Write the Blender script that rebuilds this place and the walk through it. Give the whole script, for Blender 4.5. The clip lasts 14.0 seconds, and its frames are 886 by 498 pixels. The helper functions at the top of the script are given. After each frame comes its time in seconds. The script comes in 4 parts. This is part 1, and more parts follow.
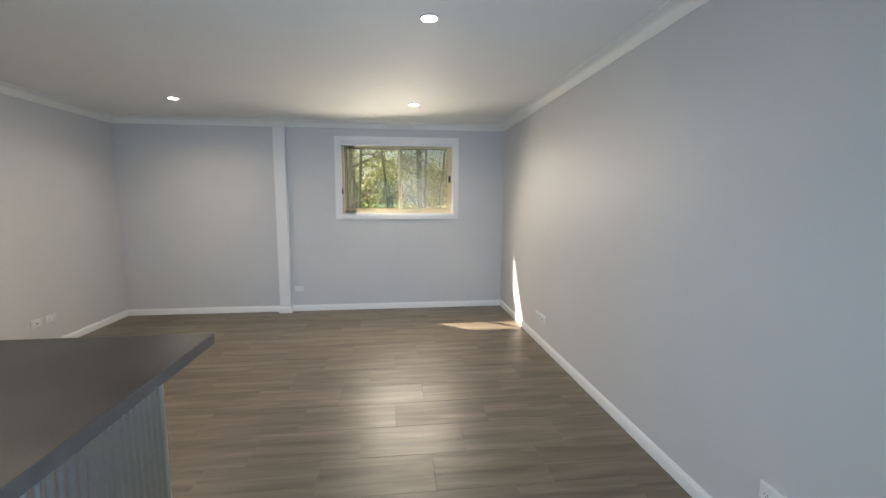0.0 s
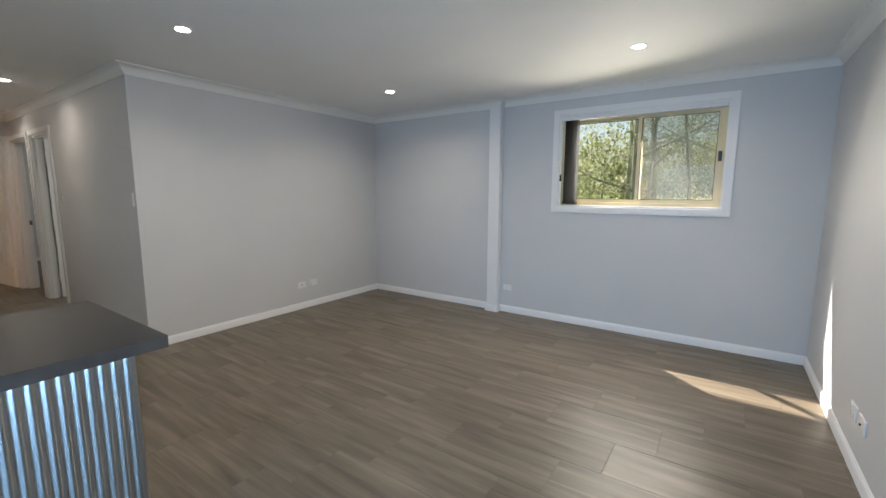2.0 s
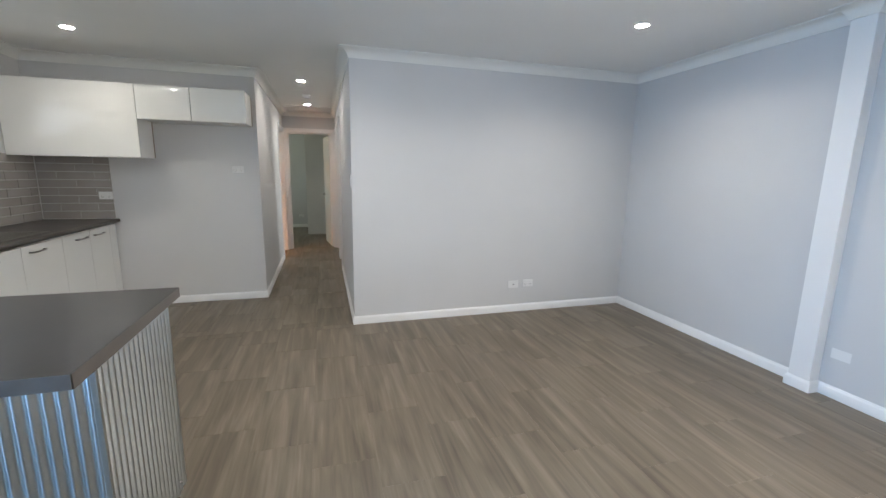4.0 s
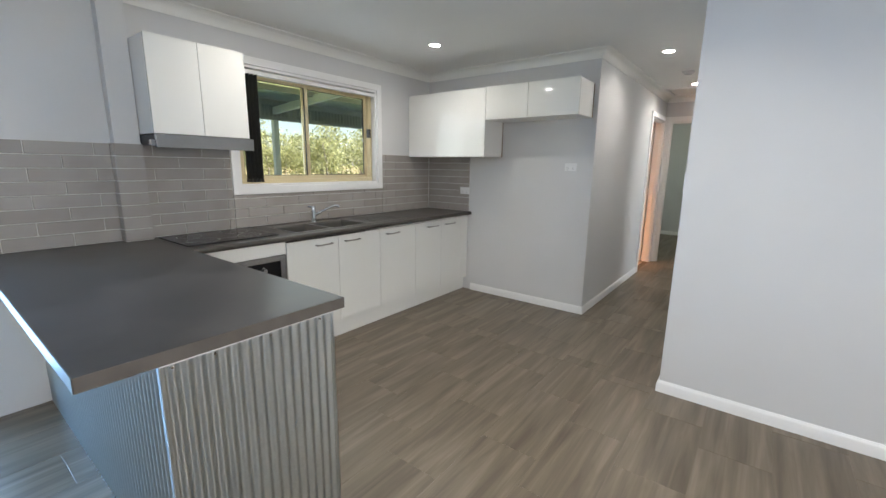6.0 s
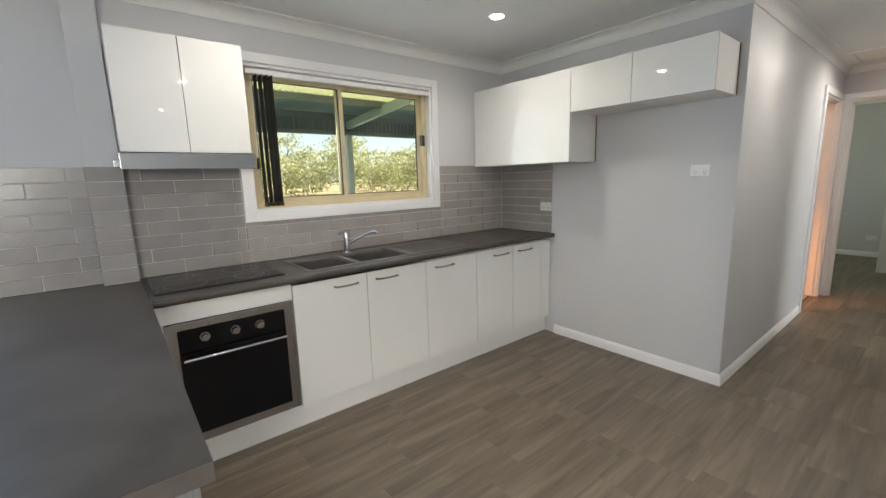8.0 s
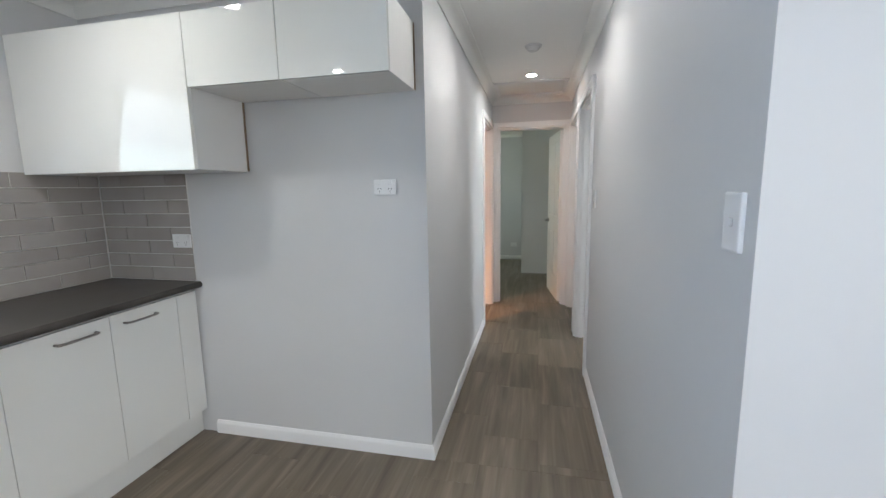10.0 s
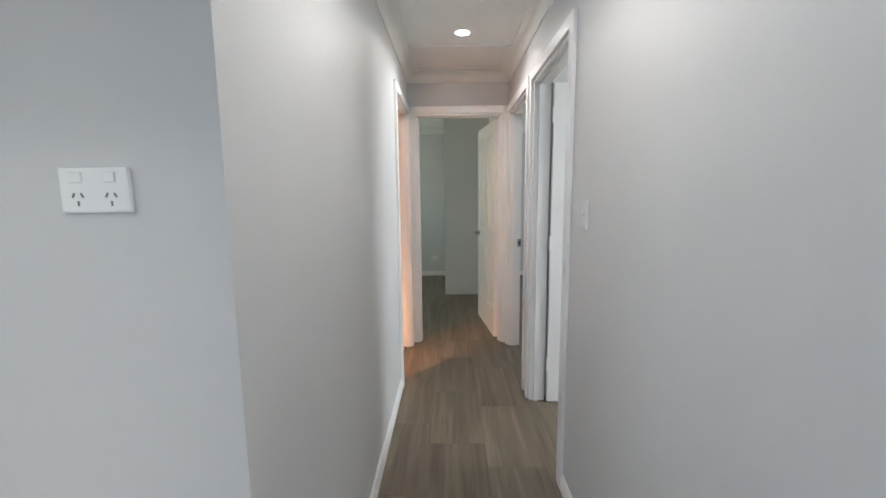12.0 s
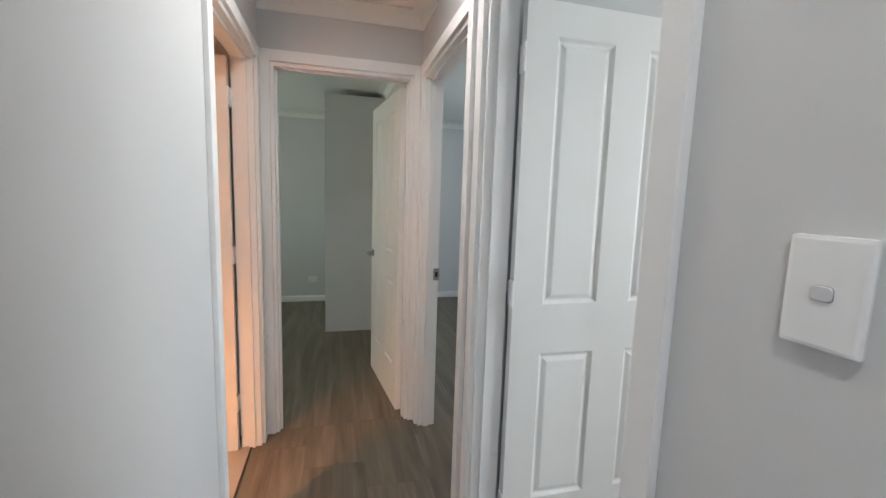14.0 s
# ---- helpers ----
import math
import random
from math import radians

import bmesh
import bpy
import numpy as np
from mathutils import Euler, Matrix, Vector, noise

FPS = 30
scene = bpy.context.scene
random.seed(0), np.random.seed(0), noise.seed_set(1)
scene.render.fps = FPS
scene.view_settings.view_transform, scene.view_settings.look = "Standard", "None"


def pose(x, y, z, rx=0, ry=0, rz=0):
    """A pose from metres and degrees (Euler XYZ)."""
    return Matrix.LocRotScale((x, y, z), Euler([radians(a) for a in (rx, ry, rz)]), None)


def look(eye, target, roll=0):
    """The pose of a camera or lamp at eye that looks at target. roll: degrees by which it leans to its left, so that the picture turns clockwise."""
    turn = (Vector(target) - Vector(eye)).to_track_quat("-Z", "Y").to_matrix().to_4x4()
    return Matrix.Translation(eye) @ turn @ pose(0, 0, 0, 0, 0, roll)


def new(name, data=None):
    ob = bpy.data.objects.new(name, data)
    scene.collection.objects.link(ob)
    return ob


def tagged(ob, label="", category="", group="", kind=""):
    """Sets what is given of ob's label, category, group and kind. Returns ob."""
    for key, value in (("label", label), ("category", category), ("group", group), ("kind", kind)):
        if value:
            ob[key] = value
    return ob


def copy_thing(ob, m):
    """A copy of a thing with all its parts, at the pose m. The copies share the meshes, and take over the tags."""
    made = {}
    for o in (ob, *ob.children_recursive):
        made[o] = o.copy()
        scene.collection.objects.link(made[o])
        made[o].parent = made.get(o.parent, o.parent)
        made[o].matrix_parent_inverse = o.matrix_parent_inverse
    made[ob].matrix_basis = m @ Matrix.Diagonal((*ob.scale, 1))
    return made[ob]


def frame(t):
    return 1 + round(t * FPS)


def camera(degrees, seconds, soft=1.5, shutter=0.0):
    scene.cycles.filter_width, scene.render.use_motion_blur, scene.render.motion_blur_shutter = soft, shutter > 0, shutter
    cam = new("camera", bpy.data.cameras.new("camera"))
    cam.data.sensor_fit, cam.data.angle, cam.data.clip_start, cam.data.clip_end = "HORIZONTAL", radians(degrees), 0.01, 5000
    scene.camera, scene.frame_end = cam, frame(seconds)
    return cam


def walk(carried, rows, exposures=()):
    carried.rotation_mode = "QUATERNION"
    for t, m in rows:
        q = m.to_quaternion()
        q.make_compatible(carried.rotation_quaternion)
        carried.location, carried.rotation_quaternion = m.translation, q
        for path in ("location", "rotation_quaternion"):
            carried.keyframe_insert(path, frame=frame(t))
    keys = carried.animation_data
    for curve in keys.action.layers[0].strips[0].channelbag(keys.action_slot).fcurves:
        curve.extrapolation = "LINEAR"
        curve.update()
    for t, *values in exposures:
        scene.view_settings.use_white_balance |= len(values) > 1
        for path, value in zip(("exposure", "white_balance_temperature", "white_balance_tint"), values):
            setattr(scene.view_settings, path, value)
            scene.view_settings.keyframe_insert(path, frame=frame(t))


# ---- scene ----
cam = camera(94.2, 14.0)
PATH = [
    (0, (-2.51, -3.295, 1.422), (-0.536, -3.524, 1.189), 0.1),
    (0.5, (-2.275, -3.59, 1.419), (-0.297, -3.442, 1.164), 0.1),
    (1, (-1.968, -3.85, 1.388), (-0.061, -3.285, 1.184), 0.2),
    (1.5, (-1.711, -4.044, 1.397), (0.078, -3.18, 1.162), 0.5),
    (2, (-1.414, -4.095, 1.377), (0.22, -2.973, 1.108), 0.2),
    (2.5, (-1.089, -4.054, 1.4), (0.327, -2.674, 1.101), -0.1),
    (2.7, (-0.926, -4.065, 1.41), (0.387, -2.588, 1.105), 0.1),
    (4.8, (0.033, -3.294, 1.378), (-0.09, -1.334, 0.997), 0.8),
    (5, (0.116, -3.194, 1.392), (-0.212, -1.26, 1.003), 0.7),
    (5.5, (0.33, -2.996, 1.386), (-0.478, -1.21, 0.989), 0.5),
    (6, (0.362, -2.749, 1.392), (-0.83, -1.192, 0.997), 0.8),
    (6.5, (0.422, -2.504, 1.401), (-1.097, -1.252, 1.045), 1.2),
    (7, (0.392, -2.292, 1.403), (-1.27, -1.236, 1.056), 0.8),
    (7.5, (0.132, -2.119, 1.411), (-1.531, -1.062, 1.068), -0.4),
    (8, (-0.04, -1.88, 1.4), (-1.576, -0.646, 1.058), -1.6),
    (8.5, (-0.163, -1.597, 1.4), (-1.424, -0.083, 1.055), -2.1),
    (9, (-0.335, -1.333, 1.409), (-1.269, 0.404, 1.073), -2.0),
    (9.2, (-0.356, -1.229, 1.398), (-1.164, 0.571, 1.068), -1.6),
    (11.3, (-0.457, -0.05, 1.381), (-0.588, 1.929, 1.127), -1.2),
    (11.5, (-0.498, 0.079, 1.405), (-0.595, 2.061, 1.16), -1.0),
    (12, (-0.52, 0.429, 1.389), (-0.555, 2.41, 1.116), -0.6),
    (12.5, (-0.48, 0.79, 1.398), (-0.462, 2.768, 1.102), -0.1),
    (13, (-0.538, 1.142, 1.396), (-0.358, 3.113, 1.106), 0.7),
    (13.5, (-0.517, 1.427, 1.384), (-0.231, 3.386, 1.101), 1.2),
    (14, (-0.478, 1.721, 1.384), (0.022, 3.642, 1.141), 1.8),
]
EXPOSURES = [(0, 1.55, 7900, 13), (1.0, 1.52, 7450, 12), (2.7, 1.52, 7050, 12), (4.8, 2.46, 6500, 10), (5.2, 2.46, 6500, 10), (6.5, 2.22, 6700, 11), (7.5, 2.25, 7250, 13),
             (8.5, 2.42, 6250, 10), (9.2, 2.42, 6150, 10), (11.3, 2.60, 6300, 10), (14, 2.45, 6300, 10)]
walk(cam, [(t, look(eye, target, roll)) for t, eye, target, roll in PATH], EXPOSURES)

# ---- plan, in metres ----
W, E, S = -2.808, 2.885, -4.72          # west, east and south walls of the living room and kitchen
N = 0.012                             # living room's north wall
HR, HL, HE = 0.0, -0.879, 4.138       # hall: right wall, left wall, end wall
F = 1.090                             # kitchen's north wall
CEIL = 2.4
BACK = 7.25                           # back wall of the bedrooms
SUN = Vector((-0.60, -0.724, -1.0))   # the way the sunlight travels

# ---- world, sun and lamps ----
world = bpy.data.worlds.new("sky")
scene.world = world
world.use_nodes = True
wn = world.node_tree.nodes
sky = wn.new("ShaderNodeTexSky")
sky.sky_type = "NISHITA"
sky.sun_disc = False
sky.sun_elevation = math.atan2(1.0, math.hypot(0.60, 0.724))
sky.sun_rotation = math.atan2(0.60, 0.724)
world.node_tree.links.new(sky.outputs[0], wn["Background"].inputs[0])
wn["Background"].inputs[1].default_value = 0.05

sun = new("sun", bpy.data.lights.new("sun", "SUN"))
sun.data.energy, sun.data.angle, sun.data.color = 5.0, radians(0.5), (1.0, 0.96, 0.90)
sun.matrix_world = look((0, 0, 20), Vector((0, 0, 20)) + SUN)


def window_lamp(name, eye, target, sx, sy, watts, color, spread=180):
    ob = new(name, bpy.data.lights.new(name, "AREA"))
    ob.data.shape, ob.data.size, ob.data.size_y = "RECTANGLE", sx, sy
    ob.data.energy, ob.data.color, ob.data.spread = watts, color, radians(spread)
    ob.matrix_world = look(eye, target)
    return ob


SKYBLUE = (0.78, 0.89, 1.0)
window_lamp("daylight_east", (E + 0.15, -3.41, 1.68), (0.3, -2.6, 0.45), 1.14, 0.80, 12, (1.0, 0.97, 0.92), 150)
window_lamp("daylight_west", (W - 0.14, -0.40, 1.67), (0, -0.6, 0.6), 1.15, 0.76, 1.2, SKYBLUE, 168)
window_lamp("daylight_door", (W - 0.17, -3.43, 1.05), (2.9, -2.4, 0.45), 1.38, 1.90, 17, (0.30, 0.58, 1.0), 128)
# added lamps beyond unseen wall openings, brightening the rooms behind the hall
window_lamp("fill_bedroom", (-3.3, 5.8, 1.6), (0, 5.8, 1.2), 1.2, 1.0, 4.5, (0.84, 0.95, 0.84))
window_lamp("fill_room", (3.3, 5.0, 1.6), (0, 5.0, 1.2), 1.2, 1.0, 9, SKYBLUE)
window_lamp("fill_study", (3.3, 1.6, 1.6), (0, 1.6, 1.2), 1.2, 1.0, 14, (0.95, 0.98, 1.0))


def bulb(name, place, watts, color, radius=0.04, spread=150):
    ob = new(name, bpy.data.lights.new(name, "AREA"))
    ob.data.shape, ob.data.size, ob.data.energy, ob.data.color = "DISK", radius * 2, watts, color
    ob.data.spread = radians(spread)
    ob.location = place
    return ob


# place and watts of each downlight: living room, kitchen, hall
DOWNLIGHTS = [(1.86, -3.50, 2.2), (-0.17, -3.49, 0.9), (-0.07, -1.17, 2.6), (1.87, -1.18, 2.4),
              (-2.045, -1.153, 0.85), (-2.0, 0.185, 0.6), (-0.44, 1.49, 0.72), (-0.43, 3.22, 0.66)]
for lx, ly, watts in DOWNLIGHTS:
    bulb("downlight_bulb", (lx, ly, CEIL - 0.014), watts, (1.0, 0.95, 0.87))
bulb("bathroom_bulb", (-2.05, 2.20, 2.36), 15.0, (1.0, 0.44, 0.18), 0.03, 118)


# ---- materials ----
def material(name, color, rough=0.5, metal=0.0, **extra):
    m = bpy.data.materials.new(name)
    m.use_nodes = True
    b = m.node_tree.nodes["Principled BSDF"]
    b.inputs["Base Color"].default_value = (*color, 1)
    b.inputs["Roughness"].default_value = rough
    b.inputs["Metallic"].default_value = metal
    for key, value in extra.items():
        b.inputs[key.replace("_", " ")].default_value = value
    return m


def nd(m, kind, **values):
    n = m.node_tree.nodes.new(kind)
    for key, value in values.items():
        n.inputs[key.replace("_", " ")].default_value = value
    return n


def ln(m, a, b):
    m.node_tree.links.new(a, b)


def bsdf(m):
    return m.node_tree.nodes["Principled BSDF"]


def coords(m, scale=(1, 1, 1), random_shift=False, kind="Object"):
    tc = m.node_tree.nodes.new("ShaderNodeTexCoord")
    mp = m.node_tree.nodes.new("ShaderNodeMapping")
    mp.inputs["Scale"].default_value = scale
    ln(m, tc.outputs[kind], mp.inputs["Vector"])
    if random_shift:
        oi = m.node_tree.nodes.new("ShaderNodeObjectInfo")
        mul = m.node_tree.nodes.new("ShaderNodeMath")
        mul.operation = "MULTIPLY"
        mul.inputs[1].default_value = 37.0
        ln(m, oi.outputs["Random"], mul.inputs[0])
        ln(m, mul.outputs[0], mp.inputs["Location"])
    return mp.outputs[0]


def ramp(m, fac, stops):
    r = m.node_tree.nodes.new("ShaderNodeValToRGB")
    r.color_ramp.elements[0].position, r.color_ramp.elements[0].color = stops[0][0], (*stops[0][1], 1)
    r.color_ramp.elements[1].position, r.color_ramp.elements[1].color = stops[-1][0], (*stops[-1][1], 1)
    for p, c in stops[1:-1]:
        r.color_ramp.elements.new(p).color = (*c, 1)
    ln(m, fac, r.inputs[0])
    return r.outputs[0]


def grain(m, color_a, color_b, scale, detail=4.0, stretch=(1, 1, 1), bump=0.0, rough=None, random_shift=False, lo=0.35, hi=0.65):
    """Two colours mixed by noise, with the same noise as fine relief and gloss variation."""
    n = nd(m, "ShaderNodeTexNoise", Scale=scale, Detail=detail)
    ln(m, coords(m, stretch, random_shift), n.inputs["Vector"])
    ln(m, ramp(m, n.outputs[0], [(lo, color_a), (hi, color_b)]), bsdf(m).inputs["Base Color"])
    if bump:
        b = nd(m, "ShaderNodeBump", Strength=bump, Distance=0.002)
        fine = nd(m, "ShaderNodeTexNoise", Scale=scale * 22, Detail=2.0)
        ln(m, coords(m, stretch), fine.inputs["Vector"])
        ln(m, fine.outputs[0], b.inputs["Height"])
        ln(m, b.outputs[0], bsdf(m).inputs["Normal"])
    if rough:
        ln(m, ramp(m, n.outputs[0], [(0.3, (rough[0],) * 3), (0.7, (rough[1],) * 3)]), bsdf(m).inputs["Roughness"])
    return m


def paint(name, color, rough=0.55, bump=0.12, var=0.97):
    m = material(name, color, rough)
    return grain(m, tuple(c * var for c in color), color, 1.6, 3.0, bump=bump, rough=(rough - 0.05, rough + 0.06))


M_WALL = paint("wall_paint", (0.605, 0.605, 0.608), 0.52, 0.10)
bsdf(M_WALL).inputs["Specular IOR Level"].default_value = 0.35
M_CEIL = paint("ceiling_paint", (0.80, 0.80, 0.78), 0.7, 0.06)
M_TRIM = paint("trim_gloss_paint", (0.80, 0.80, 0.80), 0.45, 0.0)
M_CORNICE = paint("cornice_paint", (0.80, 0.80, 0.77), 0.6, 0.03)
M_DOOR = paint("door_paint", (0.80, 0.80, 0.79), 0.45, 0.0)
M_CABINET = paint("gloss_white_board", (0.78, 0.78, 0.75), 0.09, 0.0, 0.99)
M_CABINET.node_tree.links.remove(bsdf(M_CABINET).inputs["Roughness"].links[0])
bsdf(M_CABINET).inputs["Roughness"].default_value = 0.035
bsdf(M_CABINET).inputs["Coat Weight"].default_value = 0.8
M_CARCASS = paint("carcass_board", (0.74, 0.73, 0.71), 0.4, 0.03)
M_RAWEDGE = paint("raw_board_edge", (0.22, 0.15, 0.09), 0.7, 0.1, 0.8)
M_BENCH = material("slate_laminate", (0.085, 0.08, 0.075), 0.32)
grain(M_BENCH, (0.040, 0.036, 0.033), (0.078, 0.070, 0.064), 5.0, 12.0, (1, 1, 1), 0.06, (0.31, 0.38), lo=0.3, hi=0.7)
bsdf(M_BENCH).inputs["Specular IOR Level"].default_value = 0.2
M_BENCHEDGE = material("laminate_edge", (0.13, 0.115, 0.105), 0.35)
grain(M_BENCHEDGE, (0.085, 0.075, 0.068), (0.108, 0.096, 0.087), 14.0, 8.0, (1, 1, 1), 0.05, (0.3, 0.4))
M_TILE = material("taupe_glazed_tile", (0.33, 0.305, 0.285), 0.16)
grain(M_TILE, (0.30, 0.276, 0.257), (0.36, 0.334, 0.312), 3.0, 5.0, (1, 1, 1), 0.06, (0.17, 0.26), True)
M_GROUT = paint("pale_grout", (0.74, 0.72, 0.69), 0.9, 0.5, 0.85)
M_FLOORGROUT = paint("floor_grout", (0.185, 0.153, 0.12), 0.9, 0.5, 0.85)
M_STEEL = material("brushed_steel", (0.38, 0.37, 0.36), 0.24, 1.0)

M_SINK = material("dark_satin_stainless", (0.22, 0.21, 0.20), 0.36, 1.0)
M_CHROME = material("chrome", (0.75, 0.75, 0.76), 0.08, 1.0)
M_HANDLE = material("satin_nickel", (0.36, 0.34, 0.32), 0.3, 1.0)
M_BLACKGLASS = material("black_glass", (0.008, 0.008, 0.009), 0.06)
bsdf(M_BLACKGLASS).inputs["Specular IOR Level"].default_value = 0.15
M_BLACKMETAL = material("black_metal", (0.015, 0.015, 0.015), 0.4)
M_PLASTIC = material("white_plastic", (0.78, 0.78, 0.78), 0.25)
M_GREYPLASTIC = material("grey_plastic", (0.62, 0.62, 0.63), 0.35)
M_DARK = material("dark_slot", (0.02, 0.02, 0.02), 0.7)
M_SLOT = material("grey_socket_slot", (0.17, 0.17, 0.17), 0.6)
M_BLIND = material("charcoal_blind_fabric", (0.018, 0.018, 0.02), 0.85)
grain(M_BLIND, (0.013, 0.013, 0.015), (0.026, 0.026, 0.029), 60.0, 2.0, (1, 1, 1), 0.3)
M_ALU = material("primrose_aluminium", (0.72, 0.60, 0.34), 0.35)
grain(M_ALU, (0.60, 0.51, 0.31), (0.68, 0.585, 0.37), 4.0, 2.0, (1, 1, 1), 0.02)
M_ALUDARK = material("window_rubber", (0.03, 0.03, 0.03), 0.6)
# blue of the skylight in the porch's shade is mixed into the grey concrete colour
M_CONCRETE = material("porch_concrete", (0.42, 0.45, 0.50), 0.8)
grain(M_CONCRETE, (0.46, 0.53, 0.65), (0.56, 0.63, 0.75), 2.5, 8.0, (1, 1, 1), 0.4)
M_GREENSTEEL = material("pale_green_painted_steel", (0.46, 0.56, 0.55), 0.5)
grain(M_GREENSTEEL, (0.48, 0.52, 0.52), (0.55, 0.59, 0.59), 2.0, 4.0, (1, 1, 1), 0.05)
M_GREYSTEEL = material("grey_green_painted_steel", (0.26, 0.31, 0.30), 0.5)
grain(M_GREYSTEEL, (0.19, 0.21, 0.215), (0.25, 0.27, 0.275), 2.0, 4.0, (1, 1, 1), 0.05)
M_BRICKOUT = paint("outside_cladding", (0.55, 0.53, 0.48), 0.7, 0.2, 0.9)
M_TIMBERPOST = material("weathered_timber", (0.5, 0.47, 0.42), 0.85)
grain(M_TIMBERPOST, (0.42, 0.39, 0.34), (0.6, 0.57, 0.52), 8.0, 5.0, (4, 4, 0.6), 0.3)
M_BATHTILE = material("bath_floor_tile", (0.35, 0.3, 0.26), 0.3)
grain(M_BATHTILE, (0.32, 0.27, 0.23), (0.38, 0.33, 0.28), 3.0, 4.0, (1, 1, 1), 0.05)

# zinc-coated corrugated sheet with its spangle
M_ZINC = material("zincalume_sheet", (0.62, 0.63, 0.64), 0.34, 1.0)
_v = nd(M_ZINC, "ShaderNodeTexVoronoi", Scale=90.0)
ln(M_ZINC, coords(M_ZINC), _v.inputs["Vector"])
ln(M_ZINC, ramp(M_ZINC, _v.outputs["Color"], [(0.0, (0.56, 0.60, 0.62)), (1.0, (0.60, 0.64, 0.66))]), bsdf(M_ZINC).inputs["Base Color"])
ln(M_ZINC, ramp(M_ZINC, _v.outputs["Color"], [(0.0, (0.28,) * 3), (1.0, (0.30,) * 3)]), bsdf(M_ZINC).inputs["Roughness"])

# window glass
M_GLASS = bpy.data.materials.new("window_glass")
M_GLASS.use_nodes = True
_n = M_GLASS.node_tree.nodes
_mix, _tr, _gl, _fr = (_n.new("ShaderNodeMixShader"), _n.new("ShaderNodeBsdfTransparent"), _n.new("ShaderNodeBsdfGlossy"), _n.new("ShaderNodeFresnel"))
_tr.inputs[0].default_value = (0.94, 0.96, 0.95, 1)
_gl.inputs["Roughness"].default_value = 0.02
_fr.inputs[0].default_value = 1.17
ln(M_GLASS, _fr.outputs[0], _mix.inputs[0])
ln(M_GLASS, _tr.outputs[0], _mix.inputs[1])
ln(M_GLASS, _gl.outputs[0], _mix.inputs[2])
ln(M_GLASS, _mix.outputs[0], _n["Material Output"].inputs[0])

# fly screen: a fine dark mesh, half open
M_SCREEN = bpy.data.materials.new("fly_screen_mesh")
M_SCREEN.use_nodes = True
_n = M_SCREEN.node_tree.nodes
_mix, _tr, _df = _n.new("ShaderNodeMixShader"), _n.new("ShaderNodeBsdfTransparent"), _n.new("ShaderNodeBsdfDiffuse")
_df.inputs[0].default_value = (0.30, 0.30, 0.29, 1)
_mix.inputs[0].default_value = 0.30
ln(M_SCREEN, _tr.outputs[0], _mix.inputs[1])
ln(M_SCREEN, _df.outputs[0], _mix.inputs[2])
ln(M_SCREEN, _mix.outputs[0], _n["Material Output"].inputs[0])


def wood_tile(name):
    """Timber-look porcelain: long soft streaks with finer grain, shifted from tile to tile."""
    m = material(name, (0.2, 0.17, 0.14), 0.32)
    tc = m.node_tree.nodes.new("ShaderNodeNewGeometry")
    oi = m.node_tree.nodes.new("ShaderNodeObjectInfo")
    rnd = nd(m, "ShaderNodeMath")
    rnd.operation = "MULTIPLY"
    rnd.inputs[1].default_value = 3.0
    ln(m, oi.outputs["Random"], rnd.inputs[0])
    cols = []
    for scale, stretch, detail in ((15.0, (1.0, 0.085, 1.0), 4.0), (70.0, (1.0, 0.03, 1.0), 5.0), (2.2, (1.0, 0.35, 1.0), 2.0)):
        mp = m.node_tree.nodes.new("ShaderNodeMapping")
        mp.inputs["Scale"].default_value = stretch
        ln(m, tc.outputs["Position"], mp.inputs["Vector"])
        ln(m, rnd.outputs[0], mp.inputs["Location"])
        n = nd(m, "ShaderNodeTexNoise", Scale=scale, Detail=detail)
        n.inputs["Distortion"].default_value = 0.6 if scale > 10 else 0.2
        ln(m, mp.outputs[0], n.inputs["Vector"])
        cols.append(n.outputs[0])
    broad = ramp(m, cols[0], [(0.30, (0.095, 0.074, 0.051)), (0.42, (0.125, 0.100, 0.072)), (0.54, (0.154, 0.125, 0.090)), (0.68, (0.200, 0.166, 0.125))])
    fine = ramp(m, cols[1], [(0.3, (0.86, 0.85, 0.84)), (0.7, (1.08, 1.08, 1.08))])
    mix = m.node_tree.nodes.new("ShaderNodeMix")
    mix.data_type, mix.blend_type = "RGBA", "MULTIPLY"
    mix.inputs[0].default_value = 1.0
    ln(m, broad, mix.inputs[6])
    ln(m, fine, mix.inputs[7])
    ln(m, mix.outputs[2], bsdf(m).inputs["Base Color"])
    ln(m, ramp(m, cols[2], [(0.3, (0.31,) * 3), (0.7, (0.45,) * 3)]), bsdf(m).inputs["Roughness"])
    b = nd(m, "ShaderNodeBump", Strength=0.10, Distance=0.002)
    ln(m, cols[1], b.inputs["Height"])
    ln(m, b.outputs[0], bsdf(m).inputs["Normal"])
    return m


M_FLOOR = wood_tile("timber_look_tile")


def glow(name, color, strength):
    m = material(name, color, 0.5)
    bsdf(m).inputs["Emission Color"].default_value = (*color, 1)
    bsdf(m).inputs["Emission Strength"].default_value = strength
    return m


M_LAMP = glow("lit_diffuser", (1.0, 0.97, 0.92), 40.0)

